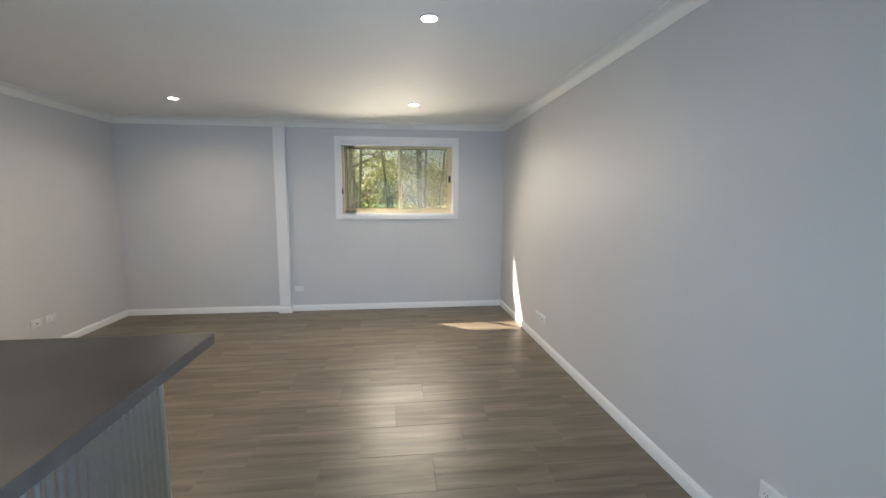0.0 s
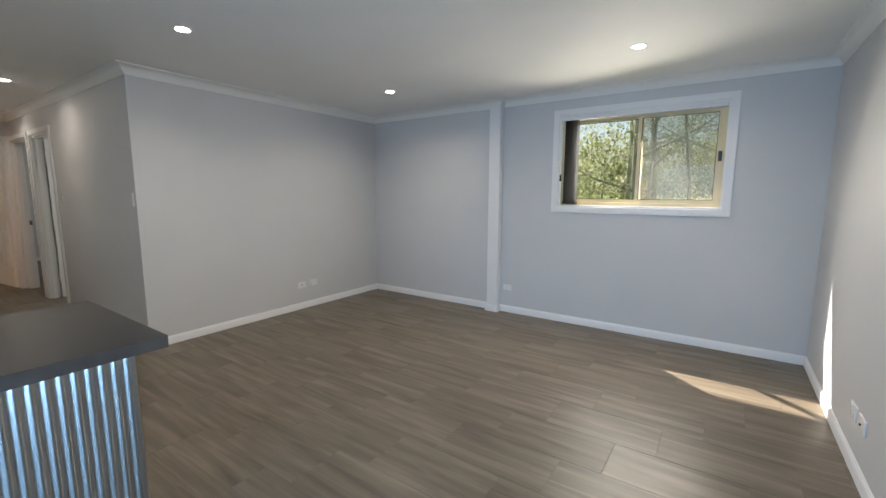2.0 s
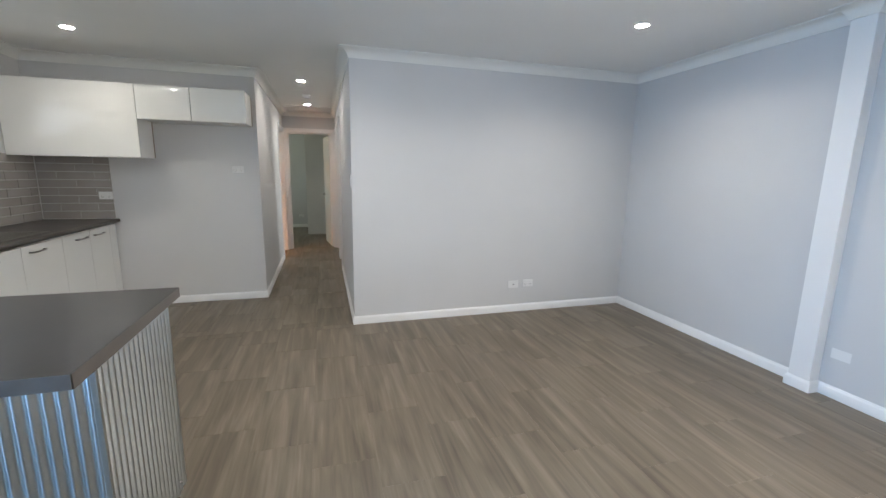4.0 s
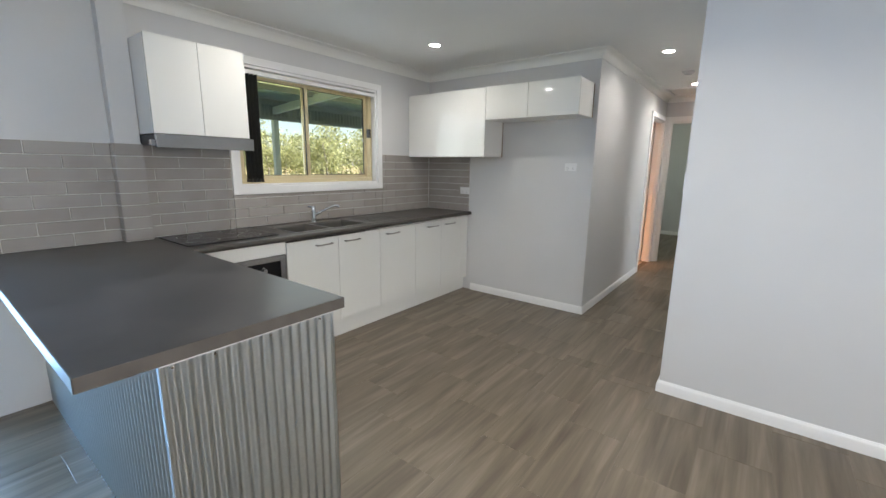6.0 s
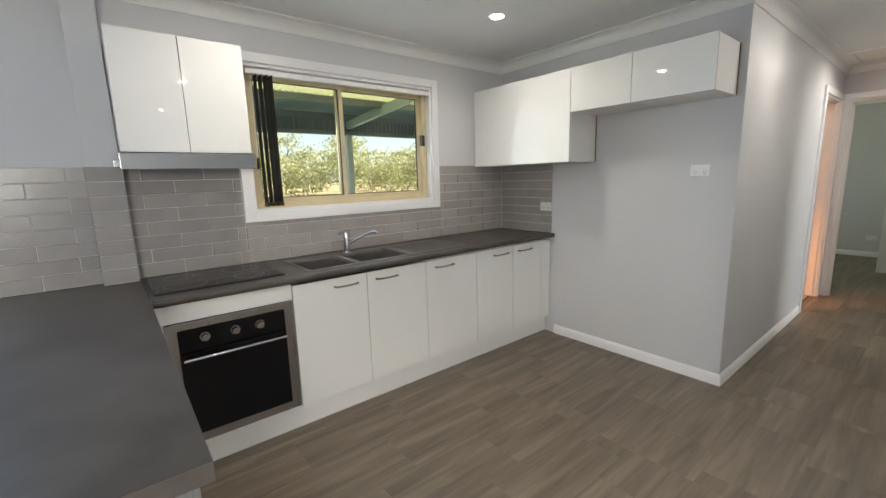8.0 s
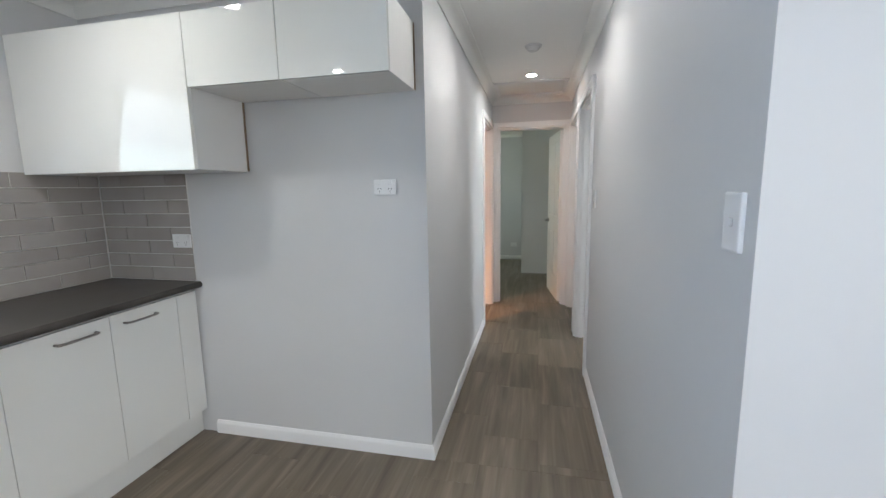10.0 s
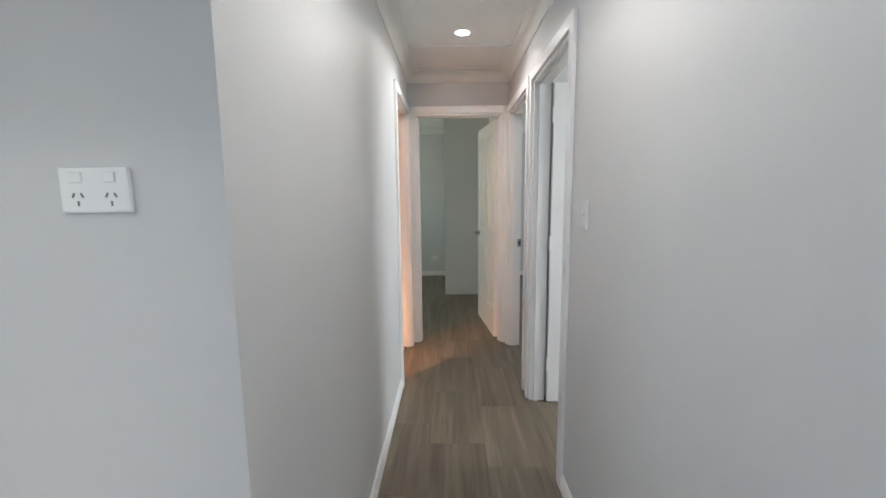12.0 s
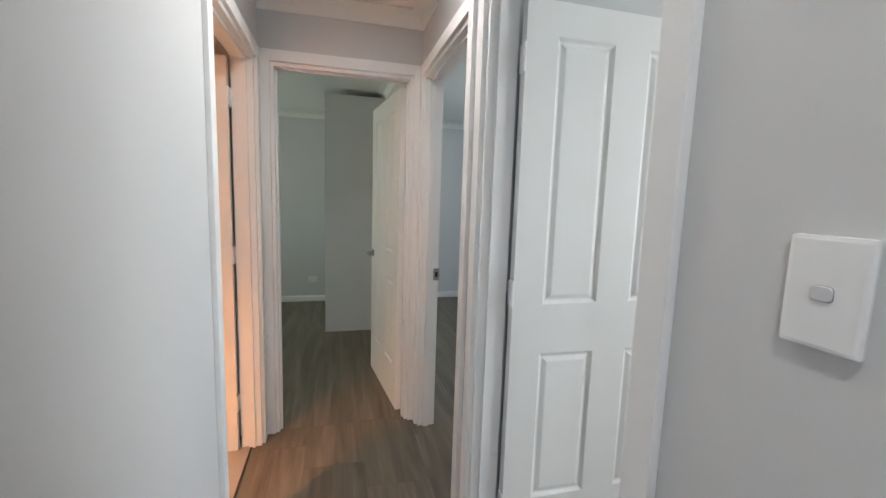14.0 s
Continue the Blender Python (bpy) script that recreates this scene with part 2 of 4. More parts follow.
# ground: lawn by the house, dry paddock beyond
M_GROUND = material("grass_ground", (0.2, 0.18, 0.07), 0.95)
_geo = M_GROUND.node_tree.nodes.new("ShaderNodeNewGeometry")
_sep = M_GROUND.node_tree.nodes.new("ShaderNodeSeparateXYZ")
ln(M_GROUND, _geo.outputs["Position"], _sep.inputs[0])
_n1 = nd(M_GROUND, "ShaderNodeTexNoise", Scale=0.45, Detail=6.0)
_n2 = nd(M_GROUND, "ShaderNodeTexNoise", Scale=7.0, Detail=6.0)
ln(M_GROUND, _geo.outputs["Position"], _n1.inputs["Vector"])
ln(M_GROUND, _geo.outputs["Position"], _n2.inputs["Vector"])
_gold = ramp(M_GROUND, _n2.outputs[0], [(0.3, (0.13, 0.095, 0.038)), (0.5, (0.20, 0.155, 0.066)), (0.7, (0.26, 0.21, 0.095))])
_green = ramp(M_GROUND, _n2.outputs[0], [(0.3, (0.05, 0.11, 0.02)), (0.7, (0.14, 0.22, 0.05))])
_add = nd(M_GROUND, "ShaderNodeMath")
_add.operation = "MULTIPLY_ADD"
_add.inputs[1].default_value = 2.0
ln(M_GROUND, _n1.outputs[0], _add.inputs[0])
ln(M_GROUND, _sep.outputs[0], _add.inputs[2])
_mr = nd(M_GROUND, "ShaderNodeMapRange")
_mr.inputs[1].default_value, _mr.inputs[2].default_value = -9.3, -8.4
ln(M_GROUND, _add.outputs[0], _mr.inputs[0])
_mx = M_GROUND.node_tree.nodes.new("ShaderNodeMix")
_mx.data_type = "RGBA"
ln(M_GROUND, _mr.outputs[0], _mx.inputs[0])
ln(M_GROUND, _gold, _mx.inputs[6])
ln(M_GROUND, _green, _mx.inputs[7])
ln(M_GROUND, _mx.outputs[2], bsdf(M_GROUND).inputs["Base Color"])


def leaf_material(name, a, b):
    m = material(name, a, 0.6)
    gi = m.node_tree.nodes.new("ShaderNodeNewGeometry")
    col = ramp(m, gi.outputs["Random Per Island"], [(0.0, a), (1.0, b)])
    ln(m, col, bsdf(m).inputs["Base Color"])
    bsdf(m).inputs["Specular IOR Level"].default_value = 0.12
    tr = m.node_tree.nodes.new("ShaderNodeBsdfTranslucent")
    mx = m.node_tree.nodes.new("ShaderNodeMixShader")
    mx.inputs[0].default_value = 0.5
    ln(m, col, tr.inputs["Color"])
    ln(m, bsdf(m).outputs[0], mx.inputs[1])
    ln(m, tr.outputs[0], mx.inputs[2])
    ln(m, mx.outputs[0], m.node_tree.nodes["Material Output"].inputs[0])
    return m


M_LEAF = leaf_material("gum_leaves", (0.13, 0.15, 0.07), (0.42, 0.43, 0.24))
M_LEAFGOLD = leaf_material("dry_gum_leaves", (0.17, 0.185, 0.085), (0.44, 0.44, 0.22))
M_LEAFPALE = leaf_material("grey_green_leaves", (0.20, 0.22, 0.14), (0.54, 0.55, 0.40))
M_BARK = material("gum_bark", (0.3, 0.27, 0.23), 0.9)
grain(M_BARK, (0.16, 0.13, 0.11), (0.42, 0.39, 0.35), 3.0, 6.0, (3, 3, 0.5), 0.4)


# ---- building helpers ----
def box(bm, x0, x1, y0, y1, z0, z1, bevel=0.0):
    got = bmesh.ops.create_cube(bm, size=1.0, matrix=Matrix.LocRotScale(
        ((x0 + x1) / 2, (y0 + y1) / 2, (z0 + z1) / 2), None, (abs(x1 - x0), abs(y1 - y0), abs(z1 - z0))))
    if bevel:
        edges = list({e for v in got["verts"] for e in v.link_edges})
        bmesh.ops.bevel(bm, geom=edges, offset=bevel, segments=2, affect="EDGES", profile=0.7)


def cyl(bm, place, r1, r2, depth, axis="z", n=20):
    turn = {"z": Matrix(), "x": Matrix.Rotation(math.pi / 2, 4, "Y"), "y": Matrix.Rotation(math.pi / 2, 4, "X")}[axis]
    bmesh.ops.create_cone(bm, cap_ends=True, segments=n, radius1=r1, radius2=r2, depth=depth, matrix=Matrix.Translation(place) @ turn)


def mesh_from(name, bm, mat, smooth=False):
    me = bpy.data.meshes.new(name)
    bmesh.ops.recalc_face_normals(bm, faces=bm.faces)
    bm.to_mesh(me)
    bm.free()
    me.materials.append(mat)
    if smooth:
        me.shade_smooth()
        me.set_sharp_from_angle(angle=radians(40))
    return me


def part(name, bm, mat, parent, label="", smooth=False):
    """One mesh under a thing or a part; its vertices are in world places (or the thing's own, if the thing stands at the origin)."""
    ob = new(name, mesh_from(name, bm, mat, smooth))
    ob.parent = parent
    ob.matrix_parent_inverse = chain(parent).inverted()
    if label:
        tagged(ob, label)
    return ob


def chain(ob):
    """World matrix of an object from its own and its parents' transforms."""
    m = ob.matrix_basis.copy()
    if ob.parent:
        m = chain(ob.parent) @ ob.matrix_parent_inverse @ m
    return m


def boxes(*dims, bevel=0.0):
    bm = bmesh.new()
    for d in dims:
        box(bm, *d, bevel=bevel)
    return bm


def thing(name, place, label, category, group=""):
    ob = new(name)
    ob.empty_display_size = 0.1
    ob.location = place
    return tagged(ob, label, category, group)


def single(name, bm, mat, label, category="", group="", kind="", smooth=False):
    return tagged(new(name, mesh_from(name, bm, mat, smooth)), label, category, group, kind)


def structure(name, bm, mat, label, smooth=False):
    return single(name, bm, mat, label, "", "", "structure", smooth)


def wall(name, axis, a0, a1, t0, t1, label, holes=(), z0=0.0, z1=CEIL, mat=None):
    """A wall along 'x' or 'y' from a0 to a1, its faces at t0 and t1; holes are (from, to, low, high) along it."""
    bm = bmesh.new()

    def slab(p, q, lo, hi):
        if q - p > 1e-4 and hi - lo > 1e-4:
            box(bm, *((p, q, t0, t1) if axis == "x" else (t0, t1, p, q)), lo, hi)
    at = a0
    for p, q, lo, hi in sorted(holes):
        slab(at, p, z0, z1)
        slab(p, q, z0, lo)
        slab(p, q, hi, z1)
        at = q
    slab(at, a1, z0, z1)
    bmesh.ops.remove_doubles(bm, verts=bm.verts, dist=1e-5)
    return structure(name, bm, mat or M_WALL, label)


def sweep(points, profile, closed=False):
    """A moulding along points on the wall line, the room on the left; profile: (out from the wall, z)."""
    bm = bmesh.new()
    pts = [Vector((x, y)) for x, y in points]
    n = len(pts)
    rings = []
    for i, p in enumerate(pts):
        before = (p - pts[i - 1]).normalized() if (closed or i > 0) else None
        after = (pts[(i + 1) % n] - p).normalized() if (closed or i < n - 1) else None
        before, after = before or after, after or before
        n1, n2 = Vector((-before.y, before.x)), Vector((-after.y, after.x))
        miter = (n1 + n2) / (1 + n1.dot(n2))
        rings.append([bm.verts.new((p.x + miter.x * d, p.y + miter.y * d, z)) for d, z in profile])
    k = len(profile)
    for i in range(n if closed else n - 1):
        a, b = rings[i], rings[(i + 1) % n]
        for j in range(k):
            bm.faces.new((a[j], a[(j + 1) % k], b[(j + 1) % k], b[j]))
    if not closed:
        bm.faces.new(rings[0])
        bm.faces.new(list(reversed(rings[-1])))
    return bm


def tube(points, radius, n=10):
    """A round bar through points."""
    bm = bmesh.new()
    pts = [Vector(p) for p in points]
    rings = []
    side = None
    for i, p in enumerate(pts):
        d = (pts[min(i + 1, len(pts) - 1)] - pts[max(i - 1, 0)]).normalized()
        if side is None:
            side = d.orthogonal().normalized()
        side = (side - d * side.dot(d)).normalized()
        up = d.cross(side)
        r = radius[i] if isinstance(radius, (list, tuple)) else radius
        rings.append([bm.verts.new(p + (side * math.cos(2 * math.pi * j / n) + up * math.sin(2 * math.pi * j / n)) * r) for j in range(n)])
    for a, b in zip(rings, rings[1:]):
        for j in range(n):
            bm.faces.new((a[j], a[(j + 1) % n], b[(j + 1) % n], b[j]))
    bm.faces.new(list(reversed(rings[0])))
    bm.faces.new(rings[-1])
    return bm


def corrugated(length, height, pitch, amp, thick=0.0012, steps=8):
    """A corrugated sheet, standing on y = 0, along x from 0 to length; ridges upright."""
    bm = bmesh.new()
    count = max(2, int(length / pitch * steps))
    front, back = [], []
    for i in range(count + 1):
        x = length * i / count
        y = amp * math.sin(2 * math.pi * x / pitch)
        front.append((bm.verts.new((x, y, 0)), bm.verts.new((x, y, height))))
        back.append((bm.verts.new((x, y + thick, 0)), bm.verts.new((x, y + thick, height))))
    for row in (front, back):
        for a, b in zip(row, row[1:]):
            bm.faces.new((a[0], b[0], b[1], a[1]))
    for k in (0, 1):
        for i in range(count):
            bm.faces.new((front[i][k], front[i + 1][k], back[i + 1][k], back[i][k]))
    return bm


# ---- large structure ----
TH = 0.10
OUT = 0.20
# openings
EWIN = (-4.062, -2.605, 1.240, 2.165)
WWIN = (-1.172, 0.258, 1.215, 2.115)
SLIDE = (-4.15, -2.708, 0.0, 2.065)
D1 = (2.262, 3.062, 0.0, 2.06)
D2 = (3.235, 4.062, 0.0, 2.06)
BATH = (3.262, 4.036, 0.0, 2.06)
BED = (-0.818, -0.051, 0.0, 2.068)

wall("wall_south", "x", W - OUT, E + OUT, S - OUT, S, "pale grey painted plaster wall of the living room")
# holes north of y = 1 in both walls are unseen, added for the fill lamps
wall("wall_east", "y", S, BACK, E, E + OUT, "pale grey painted plaster wall with a sliding window", [EWIN, (1.0, 2.2, 1.1, 2.1), (4.4, 5.6, 1.1, 2.1)])
wall("wall_west", "y", S, BACK, W - OUT, W, "pale grey painted wall with kitchen window and sliding door opening", [SLIDE, WWIN, (5.2, 6.4, 1.1, 2.1)])
wall("wall_back", "x", W - OUT, E + OUT, BACK, BACK + OUT, "pale grey painted back wall of the bedrooms")
wall("wall_living_north", "x", HR, E, N, N + TH, "pale grey painted wall between living room and rooms behind")
wall("wall_hall_right", "y", N + TH, HE + TH, HR, HR + TH, "pale grey hall wall with two door openings", [D1, D2])
wall("wall_hall_left", "y", F + TH, HE, HL - TH, HL, "pale grey hall wall with the bathroom door opening", [BATH])
wall("wall_hall_end", "x", HL - TH, HR, HE, HE + TH, "pale grey wall with the bedroom door opening", [BED])
wall("wall_kitchen_north", "x", W, HL, F, F + TH, "pale grey kitchen wall with a fridge space")
wall("wall_bath_end", "x", W, HL - TH, HE, HE + TH, "painted wall between bathroom and bedroom")
wall("wall_between_bedrooms", "y", HE + TH, BACK, HR, HR + TH, "painted wall between two bedrooms")
wall("wall_between_rooms", "x", HR + TH, E, 3.11, 3.11 + TH, "painted wall between two rooms")

structure("ceiling", boxes((W - OUT, E + OUT, S - OUT, BACK + OUT, CEIL, CEIL + 0.12)), M_CEIL, "flat white painted plasterboard ceiling")
# light falling on the east nib is put into its colour, whiter than the wall
structure("wall_nib_east", boxes((E - 0.085, E, -1.962, -1.830, 0, CEIL), bevel=0.004), M_TRIM, "narrow nib standing out of the wall, its whiter colour standing for light on it")
structure("wall_nib_west", boxes((W, W + 0.08, -1.943, -1.808, 0, CEIL), bevel=0.004), M_WALL, "narrow painted nib standing out of the kitchen wall")

OUTLINE = [(W, S), (E, S), (E, -1.962), (E - 0.085, -1.962), (E - 0.085, -1.830), (E, -1.830), (E, N), (HR, N), (HR, HE), (HL, HE), (HL, F), (W, F),
           (W, -1.808), (W + 0.08, -1.808), (W + 0.08, -1.943), (W, -1.943)]
COVE = [(0.0, CEIL - 0.078), (0.007, CEIL - 0.078), (0.011, CEIL - 0.066), (0.018, CEIL - 0.049), (0.031, CEIL - 0.031), (0.049, CEIL - 0.018),
        (0.066, CEIL - 0.011), (0.078, CEIL - 0.007), (0.078, CEIL), (0.0, CEIL)]
structure("cornice", sweep(OUTLINE, COVE, True), M_CORNICE, "white plaster cove cornice round the ceiling", True)
for pts in ([(W, HE + TH), (HL, HE + TH), (HR, HE + TH), (HR, BACK), (W, BACK)], [(HR + TH, 3.21), (E, 3.21), (E, BACK), (HR + TH, BACK)]):
    structure("cornice", sweep(pts, COVE, True), M_CORNICE, "white plaster cove cornice of a bedroom", True)

SKIRT = [(0.0, 0.0), (0.014, 0.0), (0.014, 0.056), (0.011, 0.064), (0.006, 0.070), (0.004, 0.076), (0.0, 0.076)]
SKIRTS = [[(W, -4.22), (W, S), (E, S), (E, -1.962), (E - 0.085, -1.962), (E - 0.085, -1.830), (E, -1.830), (E, N), (HR, N), (HR, D1[0] - 0.062)],
          [(HL, BATH[0] - 0.062), (HL, F), (-2.17, F)],
          [(HR, HE + 0.95), (HR, 5.95)], [(-0.590, BACK), (W, BACK), (W, HE + TH), (BED[0] - 0.065, HE + TH)],
          [(HR + TH, 3.21), (E, 3.21), (E, BACK), (HR + TH, BACK), (HR + TH, D2[1] + 0.065)]]
for pts in SKIRTS:
    structure("baseboard", sweep(pts, SKIRT), M_TRIM, "white gloss painted skirting board", True)


# ---- architraves, jambs and doors ----
AW, AT = 0.058, 0.018


def slabs(parent, name, dims, mat, bevel=0.004, label=""):
    for d in dims:
        part(name, boxes(d, bevel=bevel), mat, parent, label)


def opening_trim(name, axis, face, out, hole, label, sill=False, clip=(-99, 99), wall_to=None):
    """Architrave round an opening on the wall face, standing out by AT towards 'out' (+1 or -1), with the jamb lining to wall_to."""
    a0, a1, lo, hi = hole
    root = tagged(new(name), label, "", "", "structure")
    root.location = (face, (a0 + a1) / 2, lo) if axis == "y" else ((a0 + a1) / 2, face, lo)
    t = sorted((face, face + out * AT))
    left, right = max(a0 - AW, clip[0]), min(a1 + AW, clip[1])
    low = lo - AW if sill else lo
    pieces = [(left, a0, low, hi + AW), (a1, right, low, hi + AW), (a0, a1, hi, hi + AW)]
    if sill:
        pieces.append((a0, a1, low, lo))
    for p, q, z0, z1 in pieces:
        d = (t[0], t[1], p, q, z0, z1) if axis == "y" else (p, q, t[0], t[1], z0, z1)
        part("architrave", boxes(d, bevel=0.003), M_TRIM, root)
    if wall_to is not None:
        w = sorted((face + out * 0.001, wall_to - out * 0.001))
        jt = 0.019
        lin = [(a0, a0 + jt, lo, hi), (a1 - jt, a1, lo, hi), (a0 + jt, a1 - jt, hi - jt, hi)]
        if sill:
            lin.append((a0 + jt, a1 - jt, lo, lo + jt))
        for p, q, z0, z1 in lin:
            d = (w[0], w[1], p, q, z0, z1) if axis == "y" else (p, q, w[0], w[1], z0, z1)
            part("jamb", boxes(d), M_TRIM, root)
        if not sill:
            mid = (w[0] + w[1]) / 2 + out * 0.005
            for p, q, z0, z1 in [(a0 + jt, a0 + jt + 0.012, lo, hi - jt), (a1 - jt - 0.012, a1 - jt, lo, hi - jt), (a0 + jt, a1 - jt, hi - jt - 0.012, hi - jt)]:
                d = (mid - 0.016, mid + 0.016, p, q, z0, z1) if axis == "y" else (p, q, mid - 0.016, mid + 0.016, z0, z1)
                part("door_stop", boxes(d), M_TRIM, root)
    return root


opening_trim("door_frame_1", "y", HR, -1, D1, "white painted door frame and architraves", wall_to=HR + TH)
frame2 = opening_trim("door_frame_2", "y", HR, -1, D2, "white painted door frame with a steel strike plate", wall_to=HR + TH, clip=(3.14, 4.119))
opening_trim("door_frame_3", "y", HL, 1, BATH, "white painted bathroom door frame in warm light", wall_to=HL - TH, clip=(-9, 4.119))
opening_trim("door_frame_4", "x", HE, -1, BED, "white painted bedroom door frame and architraves", wall_to=HE + TH, clip=(HL + 0.006, HR - 0.002))
wtrim = opening_trim("window_2", "y", W, 1, WWIN, "white painted window surround above the kitchen bench", sill=True, wall_to=W - 0.05)
etrim = opening_trim("window_1", "y", E, -1, EWIN, "white painted window surround with a primrose aluminium slider", sill=True, wall_to=E + 0.05)
strim = opening_trim("door_4", "y", W, 1, SLIDE, "open aluminium sliding door with white surround to the porch", wall_to=W - 0.05)
bm = boxes((HR + 0.072, HR + 0.108, D2[1] - 0.0215, D2[1] - 0.018, 0.905, 0.975), bevel=0.001)
part("strike_plate", bm, M_HANDLE, frame2, "brushed steel strike plate")
part("latch_hole", boxes((HR + 0.083, HR + 0.097, D2[1] - 0.023, D2[1] - 0.0212, 0.925, 0.955)), M_DARK, frame2)


def panel_mesh(x0, x1, z0, z1, y0, y1):
    """A raised-and-fielded panel, both faces."""
    bm = bmesh.new()
    for face, s in ((y0, 1), (y1, -1)):
        rings = []
        for inset, depth in ((0.0, 0.0), (0.004, 0.0), (0.014, 0.009), (0.020, 0.010), (0.034, 0.003), (0.038, 0.002)):
            rings.append([bm.verts.new((x, face + s * depth, z)) for x, z in
                          ((x0 + inset, z0 + inset), (x1 - inset, z0 + inset), (x1 - inset, z1 - inset), (x0 + inset, z1 - inset))])
        for a, b in zip(rings, rings[1:]):
            for j in range(4):
                bm.faces.new((a[j], a[(j + 1) % 4], b[(j + 1) % 4], b[j]))
        bm.faces.new(rings[-1])
    return bm


def door_leaf(name, m, width, label, handle_side=True):
    """A four-panel moulded door, hinge at the origin, the leaf along +x, 35 mm thick in y."""
    root = thing(name, (0, 0, 0), label, "door")
    h, t, z0 = 2.03, 0.035, 0.008
    stile, mull = 0.11 * width / 0.8, 0.13 * width / 0.8
    pw = (width - 2 * stile - mull) / 2
    xs = [(stile, stile + pw), (stile + pw + mull, width - stile)]
    zs = [(0.275, 0.845), (1.02, 1.925)]
    bm = bmesh.new()
    box(bm, 0, stile, 0, t, z0, h)
    box(bm, width - stile, width, 0, t, z0, h)
    box(bm, xs[0][1], xs[1][0], 0, t, z0, h)
    for a, b in xs:
        for lo, hi in ((z0, zs[0][0]), (zs[0][1], zs[1][0]), (zs[1][1], h)):
            box(bm, a, b, 0, t, lo, hi)
    bmesh.ops.remove_doubles(bm, verts=bm.verts, dist=1e-5)
    part("leaf", bm, M_DOOR, root)
    for a, b in xs:
        for lo, hi in zs:
            part("panel", panel_mesh(a, b, lo, hi, 0.0, t), M_DOOR, root)
    for z in (0.22, 1.02, 1.80):
        bm = boxes((-0.006, 0.0, 0.004, 0.031, z, z + 0.09))
        cyl(bm, (-0.006, -0.004, z + 0.045), 0.006, 0.006, 0.09, n=12)
        part("hinge", bm, M_TRIM, root, "painted butt hinge", True)
    if handle_side:
        for face, s in ((0.0, -1), (t, 1)):
            bm = bmesh.new()
            cyl(bm, (width - 0.06, face + s * 0.005, 0.95), 0.026, 0.026, 0.010, "y", 24)
            cyl(bm, (width - 0.06, face + s * 0.028, 0.95), 0.010, 0.010, 0.04, "y", 16)
            box(bm, width - 0.175, width - 0.05, face + s * 0.040, face + s * 0.054, 0.941, 0.959, bevel=0.004)
            part("lever_handle", bm, M_HANDLE, root, "dark satin lever handle", True)
        part("latch_plate", boxes((width, width + 0.002, 0.006, 0.029, 0.91, 0.99)), M_STEEL, root)
    root.matrix_basis = m
    return root


door_leaf("door_room", pose(HR + TH + 0.012, D1[1] - 0.055, 0), 0.80, "white four-panel moulded door standing open at right angles")
door_leaf("door_bedroom", pose(-0.075, HE + TH + 0.012, 0, 0, 0, 97.5), 0.755, "white four-panel moulded bedroom door standing open")
door_leaf("door_bathroom", pose(HL - TH - 0.012, BATH[1] - 0.055, 0, 0, 0, 180) @ pose(0, -0.035, 0), 0.74, "white four-panel bathroom door standing open in warm light")

# ---- windows ----


def slider(parent, x, hole, mull, out, screen, latch_at):
    """Primrose aluminium sliding window in a hole of a wall that runs along y; the frame's inner face is at x, 'out' points outdoors."""
    a0, a1, lo, hi = hole
    j = 0.019
    a0, a1, lo, hi = a0 + j, a1 - j, lo + j, hi - j
    fx = sorted((x, x + out * 0.075))
    f = 0.032
    slabs(parent, "window_frame", [(fx[0], fx[1], a0, a0 + f, lo, hi), (fx[0], fx[1], a1 - f, a1, lo, hi),
                                   (fx[0], fx[1], a0 + f, a1 - f, lo, lo + f), (fx[0], fx[1], a0 + f, a1 - f, hi - f, hi)], M_ALU, 0.003, "primrose powder-coated aluminium frame")
    s = 0.030
    for p, q, d in ((a0 + f, mull + 0.02, 0.012), (mull - 0.02, a1 - f, 0.042)):
        sx = sorted((x + out * d, x + out * (d + 0.022)))
        bm = boxes((sx[0], sx[1], p, p + s, lo + f, hi - f), (sx[0], sx[1], q - s, q, lo + f, hi - f),
                   (sx[0], sx[1], p + s, q - s, lo + f, lo + f + s), (sx[0], sx[1], p + s, q - s, hi - f - s, hi - f), bevel=0.002)
        sash = part("sash", bm, M_ALU, parent, "primrose aluminium sash")
        gx = x + out * (d + 0.011)
        pane = part("pane", boxes((gx - 0.002, gx + 0.002, p + s - 0.004, q - s + 0.004, lo + f + s - 0.004, hi - f - s + 0.004)), M_GLASS, sash, "clear glass pane")
        pane.visible_shadow = False
        r = 0.005
        bm = boxes((gx - 0.006, gx + 0.006, p + s, p + s + r, lo + f + s, hi - f - s), (gx - 0.006, gx + 0.006, q - s - r, q - s, lo + f + s, hi - f - s),
                   (gx - 0.006, gx + 0.006, p + s, q - s, lo + f + s, lo + f + s + r), (gx - 0.006, gx + 0.006, p + s, q - s, hi - f - s - r, hi - f - s))
        part("rubber_seal", bm, M_ALUDARK, sash)
    if screen:
        p, q = screen
        gx = x + out * 0.069
        ob = part("fly_screen", boxes((gx - 0.0005, gx + 0.0005, p, q, lo + f, hi - f)), M_SCREEN, parent, "grey fly screen mesh")
        ob.visible_shadow = False
    bm = boxes((x - out * 0.022, x + out * 0.012, latch_at - 0.014, latch_at + 0.014, 1.66, 1.745), bevel=0.004)
    part("latch", bm, M_BLACKMETAL, parent, "black sash latch")


slider(etrim, E + 0.055, EWIN, -3.362, 1, (-4.02, -3.37), -4.010)
slider(wtrim, W - 0.055, WWIN, -0.508, -1, None, 0.196)


